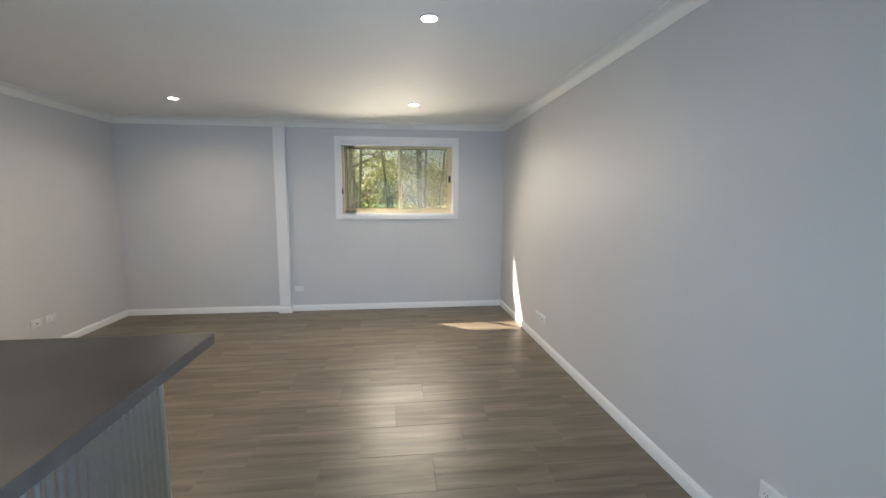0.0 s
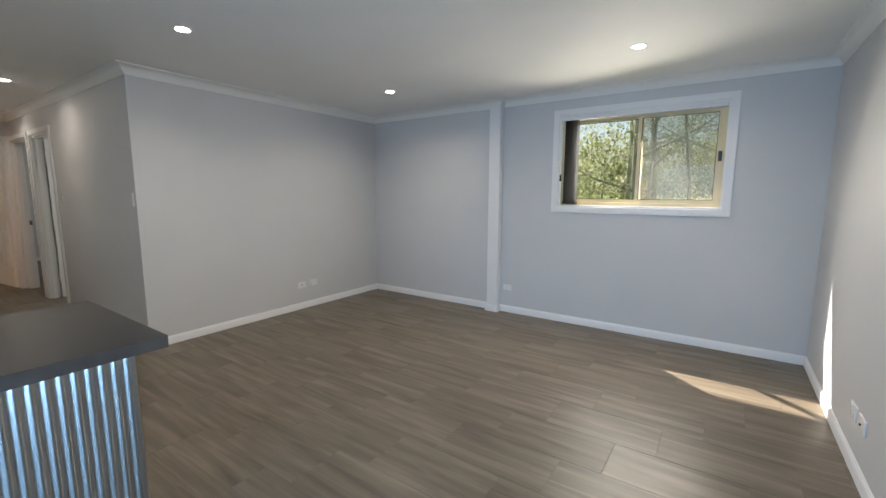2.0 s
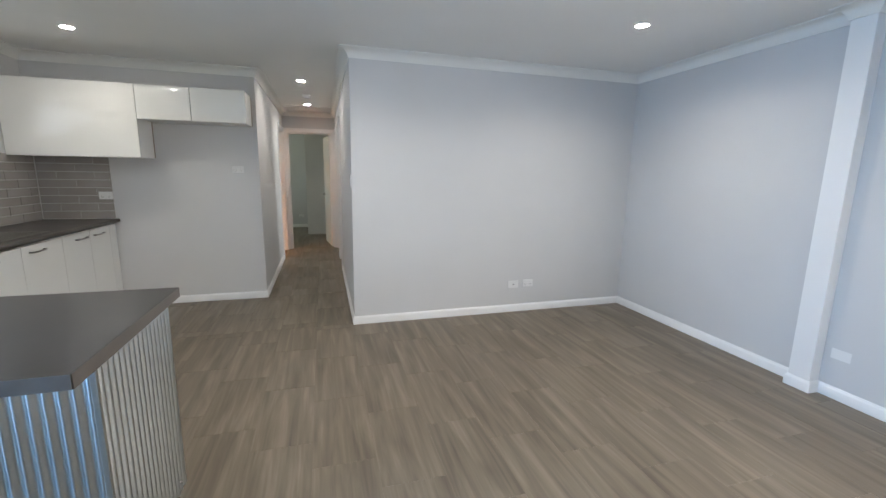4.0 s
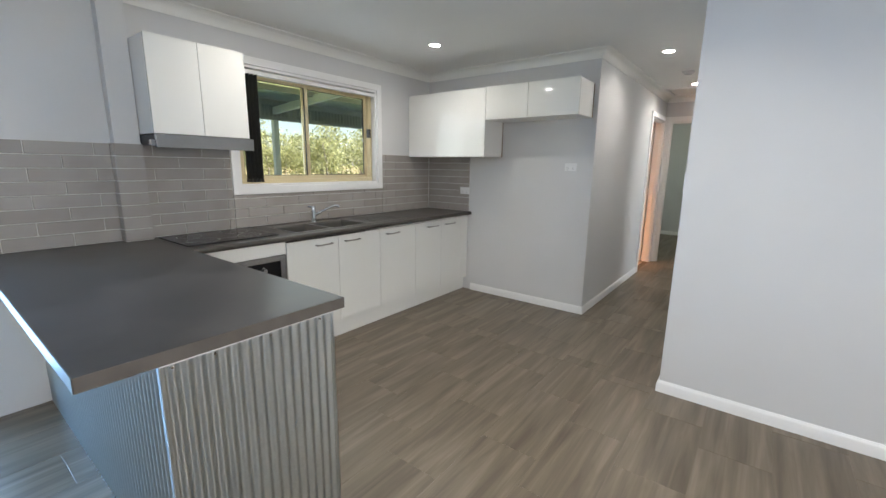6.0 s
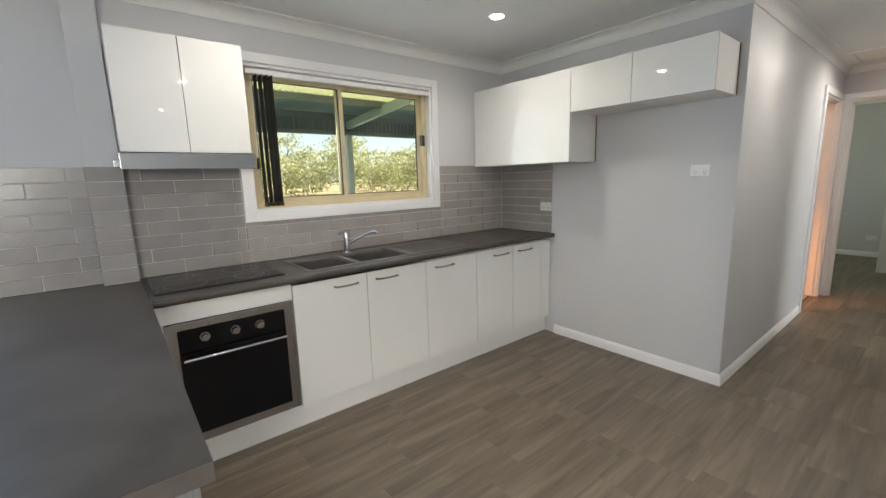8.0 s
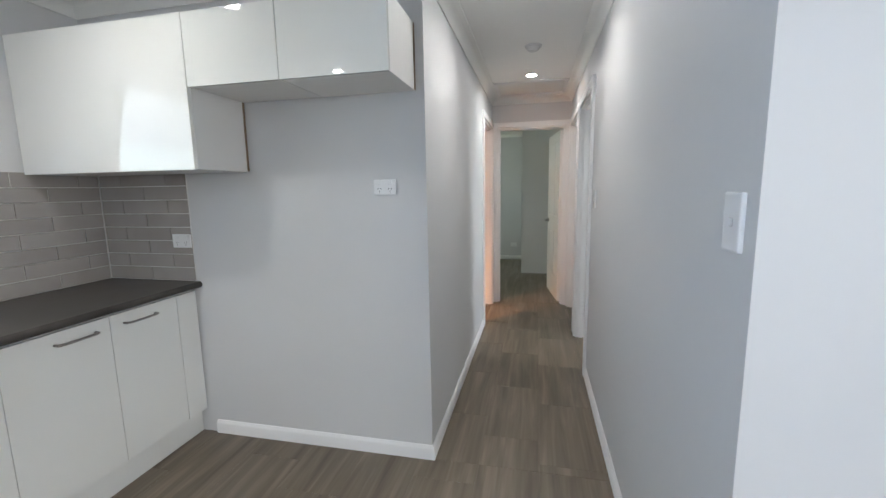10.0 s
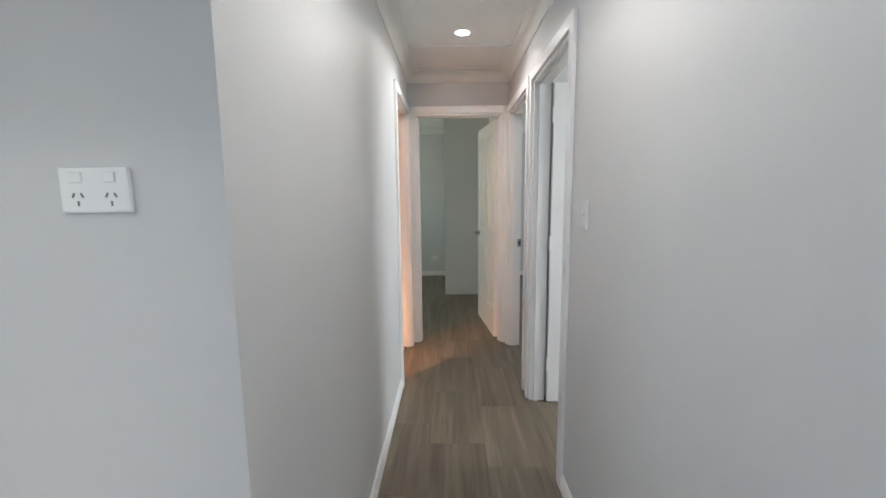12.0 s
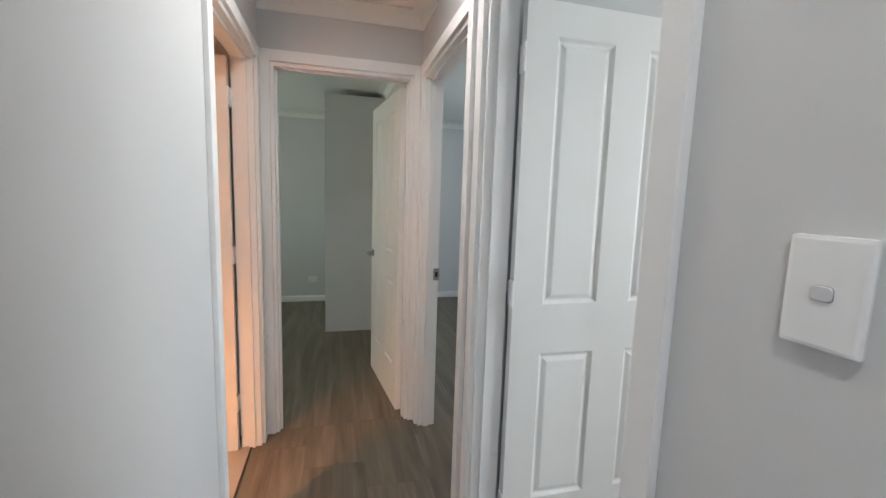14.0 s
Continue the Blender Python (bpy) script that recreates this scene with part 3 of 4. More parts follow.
def vertical_blind(name, x, y0, y1, vanes, lo, hi, rail, label, cord_y):
    """Charcoal vertical blind, its vanes stacked to one side under a white head rail."""
    root = thing(name, (x, (y0 + y1) / 2, lo), label, "blind")
    part("head_rail", boxes((x - 0.020, x + 0.020, rail[0], rail[1], hi, hi + 0.030), bevel=0.003), M_PLASTIC, root, "slim white head rail")
    for i in range(vanes):
        yc = y0 + (y1 - y0) * (i + 0.5) / vanes
        lean = (random.random() - 0.5) * 0.006
        bm = bmesh.new()
        n = 7
        rows = []
        for k in range(n):
            u = -1 + 2 * k / (n - 1)
            rows.append([bm.verts.new((x + u * 0.042, yc + 0.004 * (1 - u * u) + lean * u + o, z)) for z in (lo, hi) for o in (0, 0.0008)])
        for a, b in zip(rows, rows[1:]):
            bm.faces.new((a[0], b[0], b[2], a[2]))
            bm.faces.new((a[1], a[3], b[3], b[1]))
            bm.faces.new((a[0], a[1], b[1], b[0]))
            bm.faces.new((a[2], b[2], b[3], a[3]))
        bm.faces.new((rows[0][0], rows[0][2], rows[0][3], rows[0][1]))
        bm.faces.new((rows[-1][0], rows[-1][1], rows[-1][3], rows[-1][2]))
        part("vane", bm, M_BLIND, root, "", True)
        part("weight", boxes((x - 0.043, x + 0.043, yc - 0.0015, yc + 0.0065, lo - 0.004, lo + 0.022), bevel=0.001), M_BLACKMETAL, root, "black bottom weight")
        part("hanger", boxes((x - 0.006, x + 0.006, yc - 0.002, yc + 0.002, hi - 0.002, hi + 0.004)), M_PLASTIC, root)
    bm = tube([(x + (0.035 if x < 0 else -0.035), cord_y, hi + 0.01), (x + (0.035 if x < 0 else -0.035), cord_y, lo + 0.30)], 0.0016, 6)
    part("cord", bm, M_PLASTIC, root)
    bm = bmesh.new()
    cyl(bm, (x + (0.035 if x < 0 else -0.035), cord_y, lo + 0.265), 0.011, 0.007, 0.07, n=12)
    part("cord_weight", bm, M_BLACKMETAL, root, "black cord weight", True)
    return root


vertical_blind("vertical_blind", E + 0.012, -2.805, -2.665, 7, 1.275, 2.112, (-4.04, -2.63), "charcoal vertical blind drawn open beside the window", -2.640)
vertical_blind("vertical_blind", W - 0.005, -1.105, -0.985, 4, 1.252, 2.050, (-1.145, 0.236), "charcoal vertical blind drawn open over the kitchen bench", -1.125)

# sliding door: outer frame, the panels stacked at the far side
fx0, fx1 = W - 0.155, W - 0.052
a0, a1, hi = SLIDE[0] + 0.019, SLIDE[1] - 0.019, SLIDE[3] - 0.019
slabs(strim, "door_frame", [(fx0, fx1, a0, a0 + 0.04, 0, hi), (fx0, fx1, a1 - 0.04, a1, 0, hi), (fx0, fx1, a0 + 0.04, a1 - 0.04, hi - 0.045, hi)], M_ALU, 0.003, "primrose aluminium door frame")
slabs(strim, "sill_track", [(fx0, fx1, a0 + 0.04, a1 - 0.04, 0.0, 0.022), (fx0 + 0.03, fx0 + 0.036, a0 + 0.04, a1 - 0.04, 0.022, 0.032),
                            (fx0 + 0.07, fx0 + 0.076, a0 + 0.04, a1 - 0.04, 0.022, 0.032)], M_ALU, 0.001, "primrose aluminium sill track")
part("strike", boxes((W - 0.062, W - 0.048, a1 - 0.052, a1 - 0.034, 0.93, 1.16), bevel=0.003), M_BLACKMETAL, strim, "black lock keeper")
for k, (px, p, q) in enumerate(((fx0 + 0.020, a0 + 0.04, -3.42), (fx0 + 0.060, a0 + 0.06, -3.40))):
    bm = boxes((px, px + 0.03, p, p + 0.05, 0.033, hi - 0.05), (px, px + 0.03, q - 0.05, q, 0.033, hi - 0.05),
               (px, px + 0.03, p + 0.05, q - 0.05, 0.033, 0.11), (px, px + 0.03, p + 0.05, q - 0.05, hi - 0.11, hi - 0.05), bevel=0.002)
    panel = part("sliding_panel", bm, M_ALU, strim, "primrose aluminium door panel slid open")
    g = part("pane", boxes((px + 0.013, px + 0.017, p + 0.045, q - 0.045, 0.105, hi - 0.105)), M_GLASS, panel, "clear glass pane")
    g.visible_shadow = False

# ---- kitchen ----
BT, BB = 0.900, 0.865      # bench top and underside
FX = -2.228                # cabinet door faces
BX = -2.200                # bench front edge
SK0, SK1 = -1.060, -0.340
BOWLS = [(-1.040, -0.745), (-0.715, -0.360)]
BOWLX = (-2.635, -2.295)
bench = thing("benchtop", ((W + BX) / 2, (F - 1.789) / 2, BB), "charcoal grey laminate kitchen benchtop with rolled front edge", "benchtop")
bm = bmesh.new()
xs, ys = (W, *BOWLX, BX), (-1.789, *BOWLS[0], *BOWLS[1], F)
grid = [[bm.verts.new((x, y, BT)) for y in ys] for x in xs]
for i in range(3):
    for j in range(5):
        if i != 1 or j not in (1, 3):
            bm.faces.new((grid[i][j], grid[i + 1][j], grid[i + 1][j + 1], grid[i][j + 1]))
low = bmesh.ops.extrude_face_region(bm, geom=bm.faces[:])["geom"]
bmesh.ops.translate(bm, vec=(0, 0, BB - BT), verts=[v for v in low if isinstance(v, bmesh.types.BMVert)])
part("top", bm, M_BENCH, bench)
bm = bmesh.new()
cyl(bm, (BX, (F - 1.789) / 2, (BT + BB) / 2), 0.0175, 0.0175, F + 1.789, "y", 16)
part("rolled_edge", bm, M_BENCH, bench, "", True)

PX0, PX1, PY0, PY1 = W, -0.838, -2.580, -1.791
pt = thing("peninsula_benchtop", ((PX0 + PX1) / 2, (PY0 + PY1) / 2, BT - 0.04), "charcoal grey laminate breakfast bar top overhanging corrugated cladding", "benchtop")
part("top", boxes((PX0, PX1 - 0.0022, PY0 + 0.0022, PY1, BT - 0.040, BT + 0.001), bevel=0.002), M_BENCH, pt)
part("edge_strip", boxes((PX1 - 0.002, PX1, PY0 + 0.003, PY1 - 0.001, BT - 0.0395, BT + 0.0005), bevel=0.0008), M_BENCHEDGE, pt, "slightly paler laminate edge strip")
# paler colour of this south strip stands for light catching the edge
part("edge_strip", boxes((PX0, PX1 - 0.003, PY0, PY0 + 0.002, BT - 0.0395, BT + 0.0005), bevel=0.0008), M_BENCHEDGE, pt, "slightly paler laminate edge strip")

# peninsula body with corrugated cladding
CE, CS = -0.884, -2.392     # faces of the cladding
pen = thing("peninsula", (-1.8, -2.1, 0), "breakfast bar clad in galvanised corrugated steel", "peninsula")
part("carcass", boxes((W, CE - 0.02, CS + 0.02, -1.830, 0.0, BT - 0.041)), M_CARCASS, pen, "white board carcass")
sheet = corrugated(0.565, BT - 0.045, 0.0355, 0.0050, steps=12)
bmesh.ops.transform(sheet, matrix=pose(CE, CS + 0.005, 0.002, 0, 0, 90), verts=sheet.verts)
part("end_sheet", sheet, M_ZINC, pen, "galvanised corrugated end sheet", True)
sheet = corrugated(CE - 0.006 - W, BT - 0.045, 0.0355, 0.0050, steps=12)
bmesh.ops.transform(sheet, matrix=pose(W, CS, 0.002), verts=sheet.verts)
part("front_sheet", sheet, M_ZINC, pen, "galvanised corrugated front sheet", True)
part("corner_trim", boxes((CE - 0.012, CE + 0.006, CS - 0.006, CS + 0.008, 0.0, BT - 0.042), bevel=0.003), M_ZINC, pen, "folded zinc corner trim")
part("edge_trim", boxes((CE - 0.02, CE + 0.006, -1.824, -1.814, 0.0, BT - 0.042), bevel=0.002), M_ZINC, pen, "folded zinc edge trim")
part("top_trim", boxes((CE - 0.01, CE + 0.019, CS - 0.006, -1.815, BT - 0.056, BT - 0.041), bevel=0.002), M_TRIM, pen, "white painted timber strip under the bar top")
for y in (-2.365, -2.25, -2.07, -1.875):
    for z in (0.83, 0.05):
        bm = bmesh.new()
        cyl(bm, (CE + 0.005, y, z), 0.006, 0.004, 0.006, "x", 12)
        part("screw", bm, M_CHROME, pen, "", True)
for x in (-1.0, -1.45, -1.9, -2.35):
    bm = bmesh.new()
    cyl(bm, (x, CS - 0.005, 0.83), 0.006, 0.004, 0.006, "y", 12)
    part("screw", bm, M_CHROME, pen, "", True)


def bow_handle(y0, y1, z, parent):
    bm = tube([(FX, y0 + 0.012, z), (FX + 0.022, y0 + 0.014, z), (FX + 0.028, y0 + 0.03, z), (FX + 0.030, (y0 + y1) / 2, z),
               (FX + 0.028, y1 - 0.03, z), (FX + 0.022, y1 - 0.014, z), (FX, y1 - 0.012, z)], 0.0055, 10)
    part("handle", bm, M_HANDLE, parent, "slim satin nickel bow handle", True)


def base_unit(y0, y1, doors, label, top=None):
    root = thing("base_cabinet", ((W + FX) / 2, (y0 + y1) / 2, 0), label, "cabinet", "kitchen base cabinets")
    part("body", boxes((W + 0.01, FX - 0.022, y0 + 0.001, y1 - 0.001, 0.14, top or BB - 0.002)), M_CARCASS, root)
    for p, q, h0, h1 in doors:
        leaf = part("door", boxes((FX - 0.018, FX, p + 0.0015, q - 0.0015, 0.146, 0.847), bevel=0.0015), M_CABINET, root, "gloss white door")
        if h0 is not None:
            bow_handle(h0, h1, 0.797, leaf)
    return root


base_unit(-1.172, -0.273, [(-1.172, -0.721, -0.941, -0.775), (-0.721, -0.273, -0.668, -0.498)], "gloss white sink cabinet with two doors", 0.72)
base_unit(-0.273, 0.195, [(-0.273, 0.195, -0.204, -0.027)], "gloss white single-door base cabinet")
base_unit(0.195, 0.955, [(0.195, 0.600, 0.366, 0.548), (0.600, 0.955, 0.652, 0.836)], "gloss white two-door base cabinet by the corner")
base_unit(0.955, F - 0.004, [(0.955, F - 0.006, None, None)], "gloss white filler panel against the wall")
single("kickboard", boxes((FX - 0.062, FX - 0.046, -1.82, F - 0.002, 0.0, 0.139)), M_CABINET, "white kickboard under the base cabinets", "kickboard")

oven = thing("oven", (-2.5, -1.452, 0.15), "built-in black glass oven with stainless frame and three knobs", "oven", "")
OY0, OY1, OZ0, OZ1 = -1.757, -1.180, 0.158, 0.768
part("body", boxes((W + 0.05, FX - 0.02, OY0 + 0.01, OY1 - 0.01, OZ0 + 0.01, OZ1 - 0.01)), M_BLACKMETAL, oven)
fr = 0.045
part("frame", boxes((FX - 0.02, FX + 0.006, OY0, OY0 + fr, OZ0, OZ1), (FX - 0.02, FX + 0.006, OY1 - fr, OY1, OZ0, OZ1),
                    (FX - 0.02, FX + 0.006, OY0 + fr, OY1 - fr, OZ0, OZ0 + 0.045), (FX - 0.02, FX + 0.006, OY0 + fr, OY1 - fr, OZ1 - 0.035, OZ1), bevel=0.002), M_STEEL, oven, "brushed stainless frame")
part("control_panel", boxes((FX - 0.02, FX + 0.003, OY0 + fr, OY1 - fr, 0.622, OZ1 - 0.035)), M_BLACKGLASS, oven, "black glass control panel")
odoor = part("oven_door", boxes((FX - 0.02, FX + 0.009, OY0 + fr, OY1 - fr, OZ0 + 0.045, 0.617), bevel=0.002), M_BLACKGLASS, oven, "black glass oven door")
bm = tube([(FX + 0.038, OY0 + fr + 0.01, 0.592), (FX + 0.038, OY1 - fr - 0.01, 0.592)], 0.008, 12)
for y in (OY0 + fr + 0.05, OY1 - fr - 0.05):
    cyl(bm, (FX + 0.022, y, 0.592), 0.006, 0.006, 0.03, "x", 10)
part("handle", bm, M_CHROME, odoor, "polished bar handle", True)
part("window", boxes((FX + 0.0092, FX + 0.0098, OY0 + 0.12, OY1 - 0.12, 0.27, 0.50)), M_BLACKGLASS, odoor, "dark viewing window")
for y in (-1.602, -1.468, -1.352):
    bm = bmesh.new()
    cyl(bm, (FX + 0.005, y, 0.682), 0.022, 0.022, 0.004, "x", 24)
    cyl(bm, (FX + 0.017, y, 0.682), 0.019, 0.016, 0.022, "x", 24)
    box(bm, FX + 0.028, FX + 0.031, y - 0.002, y + 0.002, 0.682, 0.698)
    part("knob", bm, M_STEEL, oven, "stainless control knob", True)
single("oven_filler", boxes((FX - 0.018, FX, -1.812, -1.175, 0.772, 0.862), bevel=0.0015), M_CABINET, "gloss white filler panel over the oven", "panel")
single("oven_filler", boxes((FX - 0.018, FX, -1.812, -1.760, 0.146, 0.770), bevel=0.0015), M_CABINET, "gloss white filler strip beside the oven", "panel")
single("oven_filler", boxes((FX - 0.018, FX, -1.757, -1.175, 0.1405, 0.156)), M_CABINET, "gloss white strip under the oven", "panel")

hob = thing("cooktop", (-2.55, -1.452, BT), "black ceramic glass cooktop set in the benchtop", "cooktop")
part("glass", boxes((-2.752, -2.292, -1.772, -1.182, BT + 0.001, BT + 0.007), bevel=0.002), M_BLACKGLASS, hob)
for hx, hy, r in ((-2.63, -1.63, 0.075), (-2.63, -1.33, 0.095), (-2.42, -1.63, 0.095), (-2.42, -1.33, 0.075)):
    bm = bmesh.new()
    a = [bm.verts.new((hx + math.cos(2 * math.pi * k / 32) * r, hy + math.sin(2 * math.pi * k / 32) * r, BT + 0.0076)) for k in range(32)]
    b = [bm.verts.new((hx + math.cos(2 * math.pi * k / 32) * (r - 0.003), hy + math.sin(2 * math.pi * k / 32) * (r - 0.003), BT + 0.0076)) for k in range(32)]
    for k in range(32):
        bm.faces.new((a[k], a[(k + 1) % 32], b[(k + 1) % 32], b[k]))
    part("zone_ring", bm, M_HANDLE, hob, "fine grey cooking zone ring")

sink = thing("sink", (-2.49, -0.6, BT), "stainless double-bowl sink with drainer let into the bench", "sink")
r0 = BT + 0.0035
bm = boxes((-2.705, BOWLX[0], SK0, 0.160, BT + 0.001, r0), (BOWLX[1], -2.265, SK0, 0.160, BT + 0.001, r0), (BOWLX[0], BOWLX[1], SK0, BOWLS[0][0], BT + 0.001, r0),
           (BOWLX[0], BOWLX[1], BOWLS[0][1], BOWLS[1][0], BT + 0.001, r0), (BOWLX[0], BOWLX[1], BOWLS[1][1], 0.160, BT + 0.001, r0))
for k in range(9):
    x = -2.62 + k * 0.036
    box(bm, x, x + 0.012, -0.29, 0.13, r0, r0 + 0.002)
part("rim", bm, M_SINK, sink, "brushed stainless rim and ribbed drainer")
for y0, y1 in BOWLS:
    bm = bmesh.new()
    top = [(BOWLX[0], y0), (BOWLX[1], y0), (BOWLX[1], y1), (BOWLX[0], y1)]
    rings = []
    for ins, z in ((0.0, r0), (0.006, BT - 0.01), (0.014, BT - 0.13), (0.035, BT - 0.155)):
        rings.append([bm.verts.new((x + (ins if x == BOWLX[0] else -ins), y + (ins if y == y0 else -ins), z)) for x, y in top])
    for a, b in zip(rings, rings[1:]):
        for j in range(4):
            bm.faces.new((a[j], a[(j + 1) % 4], b[(j + 1) % 4], b[j]))
    bm.faces.new(rings[-1])
    bowl = part("bowl", bm, M_SINK, sink, "deep stainless bowl")
    bm = bmesh.new()
    cyl(bm, (-2.49, (y0 + y1) / 2, BT - 0.152), 0.04, 0.04, 0.004)
    cyl(bm, (-2.49, (y0 + y1) / 2, BT - 0.150), 0.024, 0.024, 0.006)
    part("waste", bm, M_CHROME, bowl, "round basket waste", True)

tap = thing("mixer_tap", (-2.715, -0.625, BT), "chrome single-lever mixer tap with swivel spout behind the sink", "tap")
bm = bmesh.new()
cyl(bm, (-2.675, -0.625, r0 + 0.004), 0.028, 0.026, 0.008, n=24)
cyl(bm, (-2.675, -0.625, r0 + 0.055), 0.022, 0.020, 0.10, n=24)
part("body", bm, M_CHROME, tap, "", True)
bm = tube([(-2.675, -0.625, 0.955), (-2.662, -0.600, 0.972), (-2.63, -0.550, 1.003), (-2.592, -0.500, 1.032), (-2.573, -0.473, 1.041), (-2.558, -0.455, 1.040), (-2.551, -0.447, 1.026)],
          [0.011, 0.011, 0.010, 0.010, 0.011, 0.012, 0.012], 12)
part("spout", bm, M_CHROME, tap, "", True)
bm = bmesh.new()
cyl(bm, (-2.675, -0.625, r0 + 0.120), 0.023, 0.019, 0.03, n=24)
box(bm, -2.685, -2.665, -0.685, -0.615, r0 + 0.130, r0 + 0.140, bevel=0.003)
part("lever", bm, M_CHROME, tap, "", True)

# wall cabinets and rangehood
hc = thing("wall_cabinet", (-2.66, -1.507, 1.57), "gloss white two-door cupboard over the rangehood", "cabinet", "wall cabinets")
part("body", boxes((W + 0.002, -2.520, -1.804, -1.232, 1.562, 2.110), bevel=0.001), M_CARCASS, hc)
for p, q in ((-1.804, -1.5235), (-1.5205, -1.232)):
    part("door", boxes((-2.518, -2.500, p, q, 1.560, 2.112), bevel=0.0015), M_CABINET, hc, "gloss white door")
hood = thing("rangehood", (-2.63, -1.51, 1.48), "slim stainless slide-out rangehood under the cupboard", "rangehood")
part("body", boxes((W + 0.01, -2.475, -1.802, -1.236, 1.496, 1.558), bevel=0.002), M_BLACKMETAL, hood)
part("front", boxes((-2.473, -2.452, -1.815, -1.230, 1.476, 1.553), bevel=0.003), M_STEEL, hood, "brushed stainless slide-out front")
part("bracket", boxes((-2.50, -2.462, -1.838, -1.816, 1.486, 1.520), bevel=0.002), M_STEEL, hood)
part("switch", boxes((-2.52, -2.49, -1.265, -1.243, 1.478, 1.4955)), M_PLASTIC, hood)

CY = 0.735
for x0, x1, z0, lab in ((-2.800, -1.822, 1.487, "large gloss white lift-up wall cupboard in the corner"), (-1.818, -1.387, 1.829, "gloss white cupboard over the fridge space"),
                        (-1.383, -0.922, 1.829, "gloss white end cupboard over the fridge space")):
    wc = thing("wall_cabinet", ((x0 + x1) / 2, 0.93, z0), lab, "cabinet", "wall cabinets")
    part("body", boxes((x0 + 0.001, x1 - 0.001, CY + 0.021, F - 0.006, z0 + 0.002, 2.122), bevel=0.001), M_CARCASS, wc)
    part("door", boxes((x0, x1, CY, CY + 0.018, z0, 2.125), bevel=0.0015), M_CABINET, wc, "gloss white door")
    if x1 != -1.387:
        part("raw_edge", boxes((x1 - 0.004, x1 + 0.0035, F - 0.014, F - 0.004, z0 + 0.004, 2.119)), M_RAWEDGE, wc, "brown raw board edge")


# ---- electrical plates ----
def pill(hw, hh, front):
    """A rounded rectangular button facing -y."""
    bm = bmesh.new()
    rings = []
    for k, y in ((1.0, -0.004), (1.0, front + 0.0008), (0.93, front)):
        ring = []
        for a in range(28):
            c, d = math.cos(2 * math.pi * a / 28), math.sin(2 * math.pi * a / 28)
            ring.append(bm.verts.new((math.copysign(abs(c) ** 0.5, c) * hw * k, y, math.copysign(abs(d) ** 0.5, d) * hh * k)))
        rings.append(ring)
    for p, q in zip(rings, rings[1:]):
        for a in range(28):
            bm.faces.new((p[a], p[(a + 1) % 28], q[(a + 1) % 28], q[a]))
    bm.faces.new(rings[-1])
    return bm


def plate(place, turn, w, h, label, kind, category="power point"):
    """A wall plate in its own x-z plane facing -y, then turned about z."""
    root = thing("power_point" if kind != "switch" else "light_switch", (0, 0, 0), label, category)
    part("plate", boxes((-w / 2, w / 2, -0.0105, 0, -h / 2, h / 2), bevel=0.005), M_PLASTIC, root)
    if kind == "double":
        for sx in (-0.027, 0.027):
            part("rocker", boxes((sx - 0.010, sx + 0.010, -0.0145, -0.009, 0.012, 0.028), bevel=0.002), M_PLASTIC, root)
            for dx, lean in ((-0.007, 30), (0.007, -30), (0.0, 0)):
                bm = bmesh.new()
                box(bm, -0.0016, 0.0016, -0.0112, -0.0095, -0.004, 0.004)
                bmesh.ops.transform(bm, matrix=pose(sx + dx, 0, -0.008 if lean else -0.021, 0, lean, 0), verts=bm.verts)
                part("slot", bm, M_SLOT, root)
    elif kind == "switch":
        for nm, hw, hh, front, mat, lab in (("surround", 0.0105, 0.0085, -0.0112, M_HANDLE, "thin dark rocker surround"), ("rocker", 0.0095, 0.0075, -0.0135, M_GREYPLASTIC, "pale grey rocker")):
            part(nm, pill(hw, hh, front), mat, root, lab, True)
    elif kind == "aerial":
        bm = bmesh.new()
        cyl(bm, (0, -0.012, 0), 0.006, 0.006, 0.010, "y", 14)
        part("socket", bm, M_BLACKMETAL, root, "small dark aerial socket", True)
    root.matrix_basis = Matrix.Translation(place) @ pose(0, 0, 0, 0, 0, turn)
    return root


plate((1.590, N - 0.0002, 0.289), 0, 0.115, 0.075, "white aerial wall plate low on the wall", "aerial", "wall plate")
plate((1.754, N - 0.0002, 0.294), 0, 0.115, 0.075, "white double power point low on the wall", "double")
plate((E - 0.0002, -2.055, 0.292), 90, 0.115, 0.075, "white double power point beside the wall nib", "double")
plate((1.415, S + 0.0002, 0.275), 180, 0.115, 0.075, "white double power point low on the wall", "double")
plate((1.262, S + 0.0002, 0.275), 180, 0.115, 0.075, "white aerial wall plate low on the wall", "aerial", "wall plate")
plate((-1.218, S + 0.0002, 0.30), 180, 0.115, 0.075, "white double power point low on the wall", "double")
plate((-1.084, F - 0.0002, 1.398), 0, 0.112, 0.073, "white double power point in the fridge space", "double")
plate((-2.270, F - 0.0105, 1.127), 0, 0.115, 0.075, "white double power point on the tiled splashback", "double")
plate((HR - 0.0002, 0.090, 1.312), -90, 0.073, 0.115, "white single light switch by the corner", "switch", "light switch")
plate((HR - 0.0002, 2.015, 1.302), -90, 0.073, 0.115, "white single light switch beside the door", "switch", "light switch")
plate((W + 0.0105, -2.550, 1.278), 90, 0.073, 0.115, "white light switch on the tiles by the sliding door", "switch", "light switch")
plate((-0.78, BACK - 0.0002, 0.29), 0, 0.115, 0.075, "white double power point in the bedroom", "double")

# ---- ceiling fittings ----


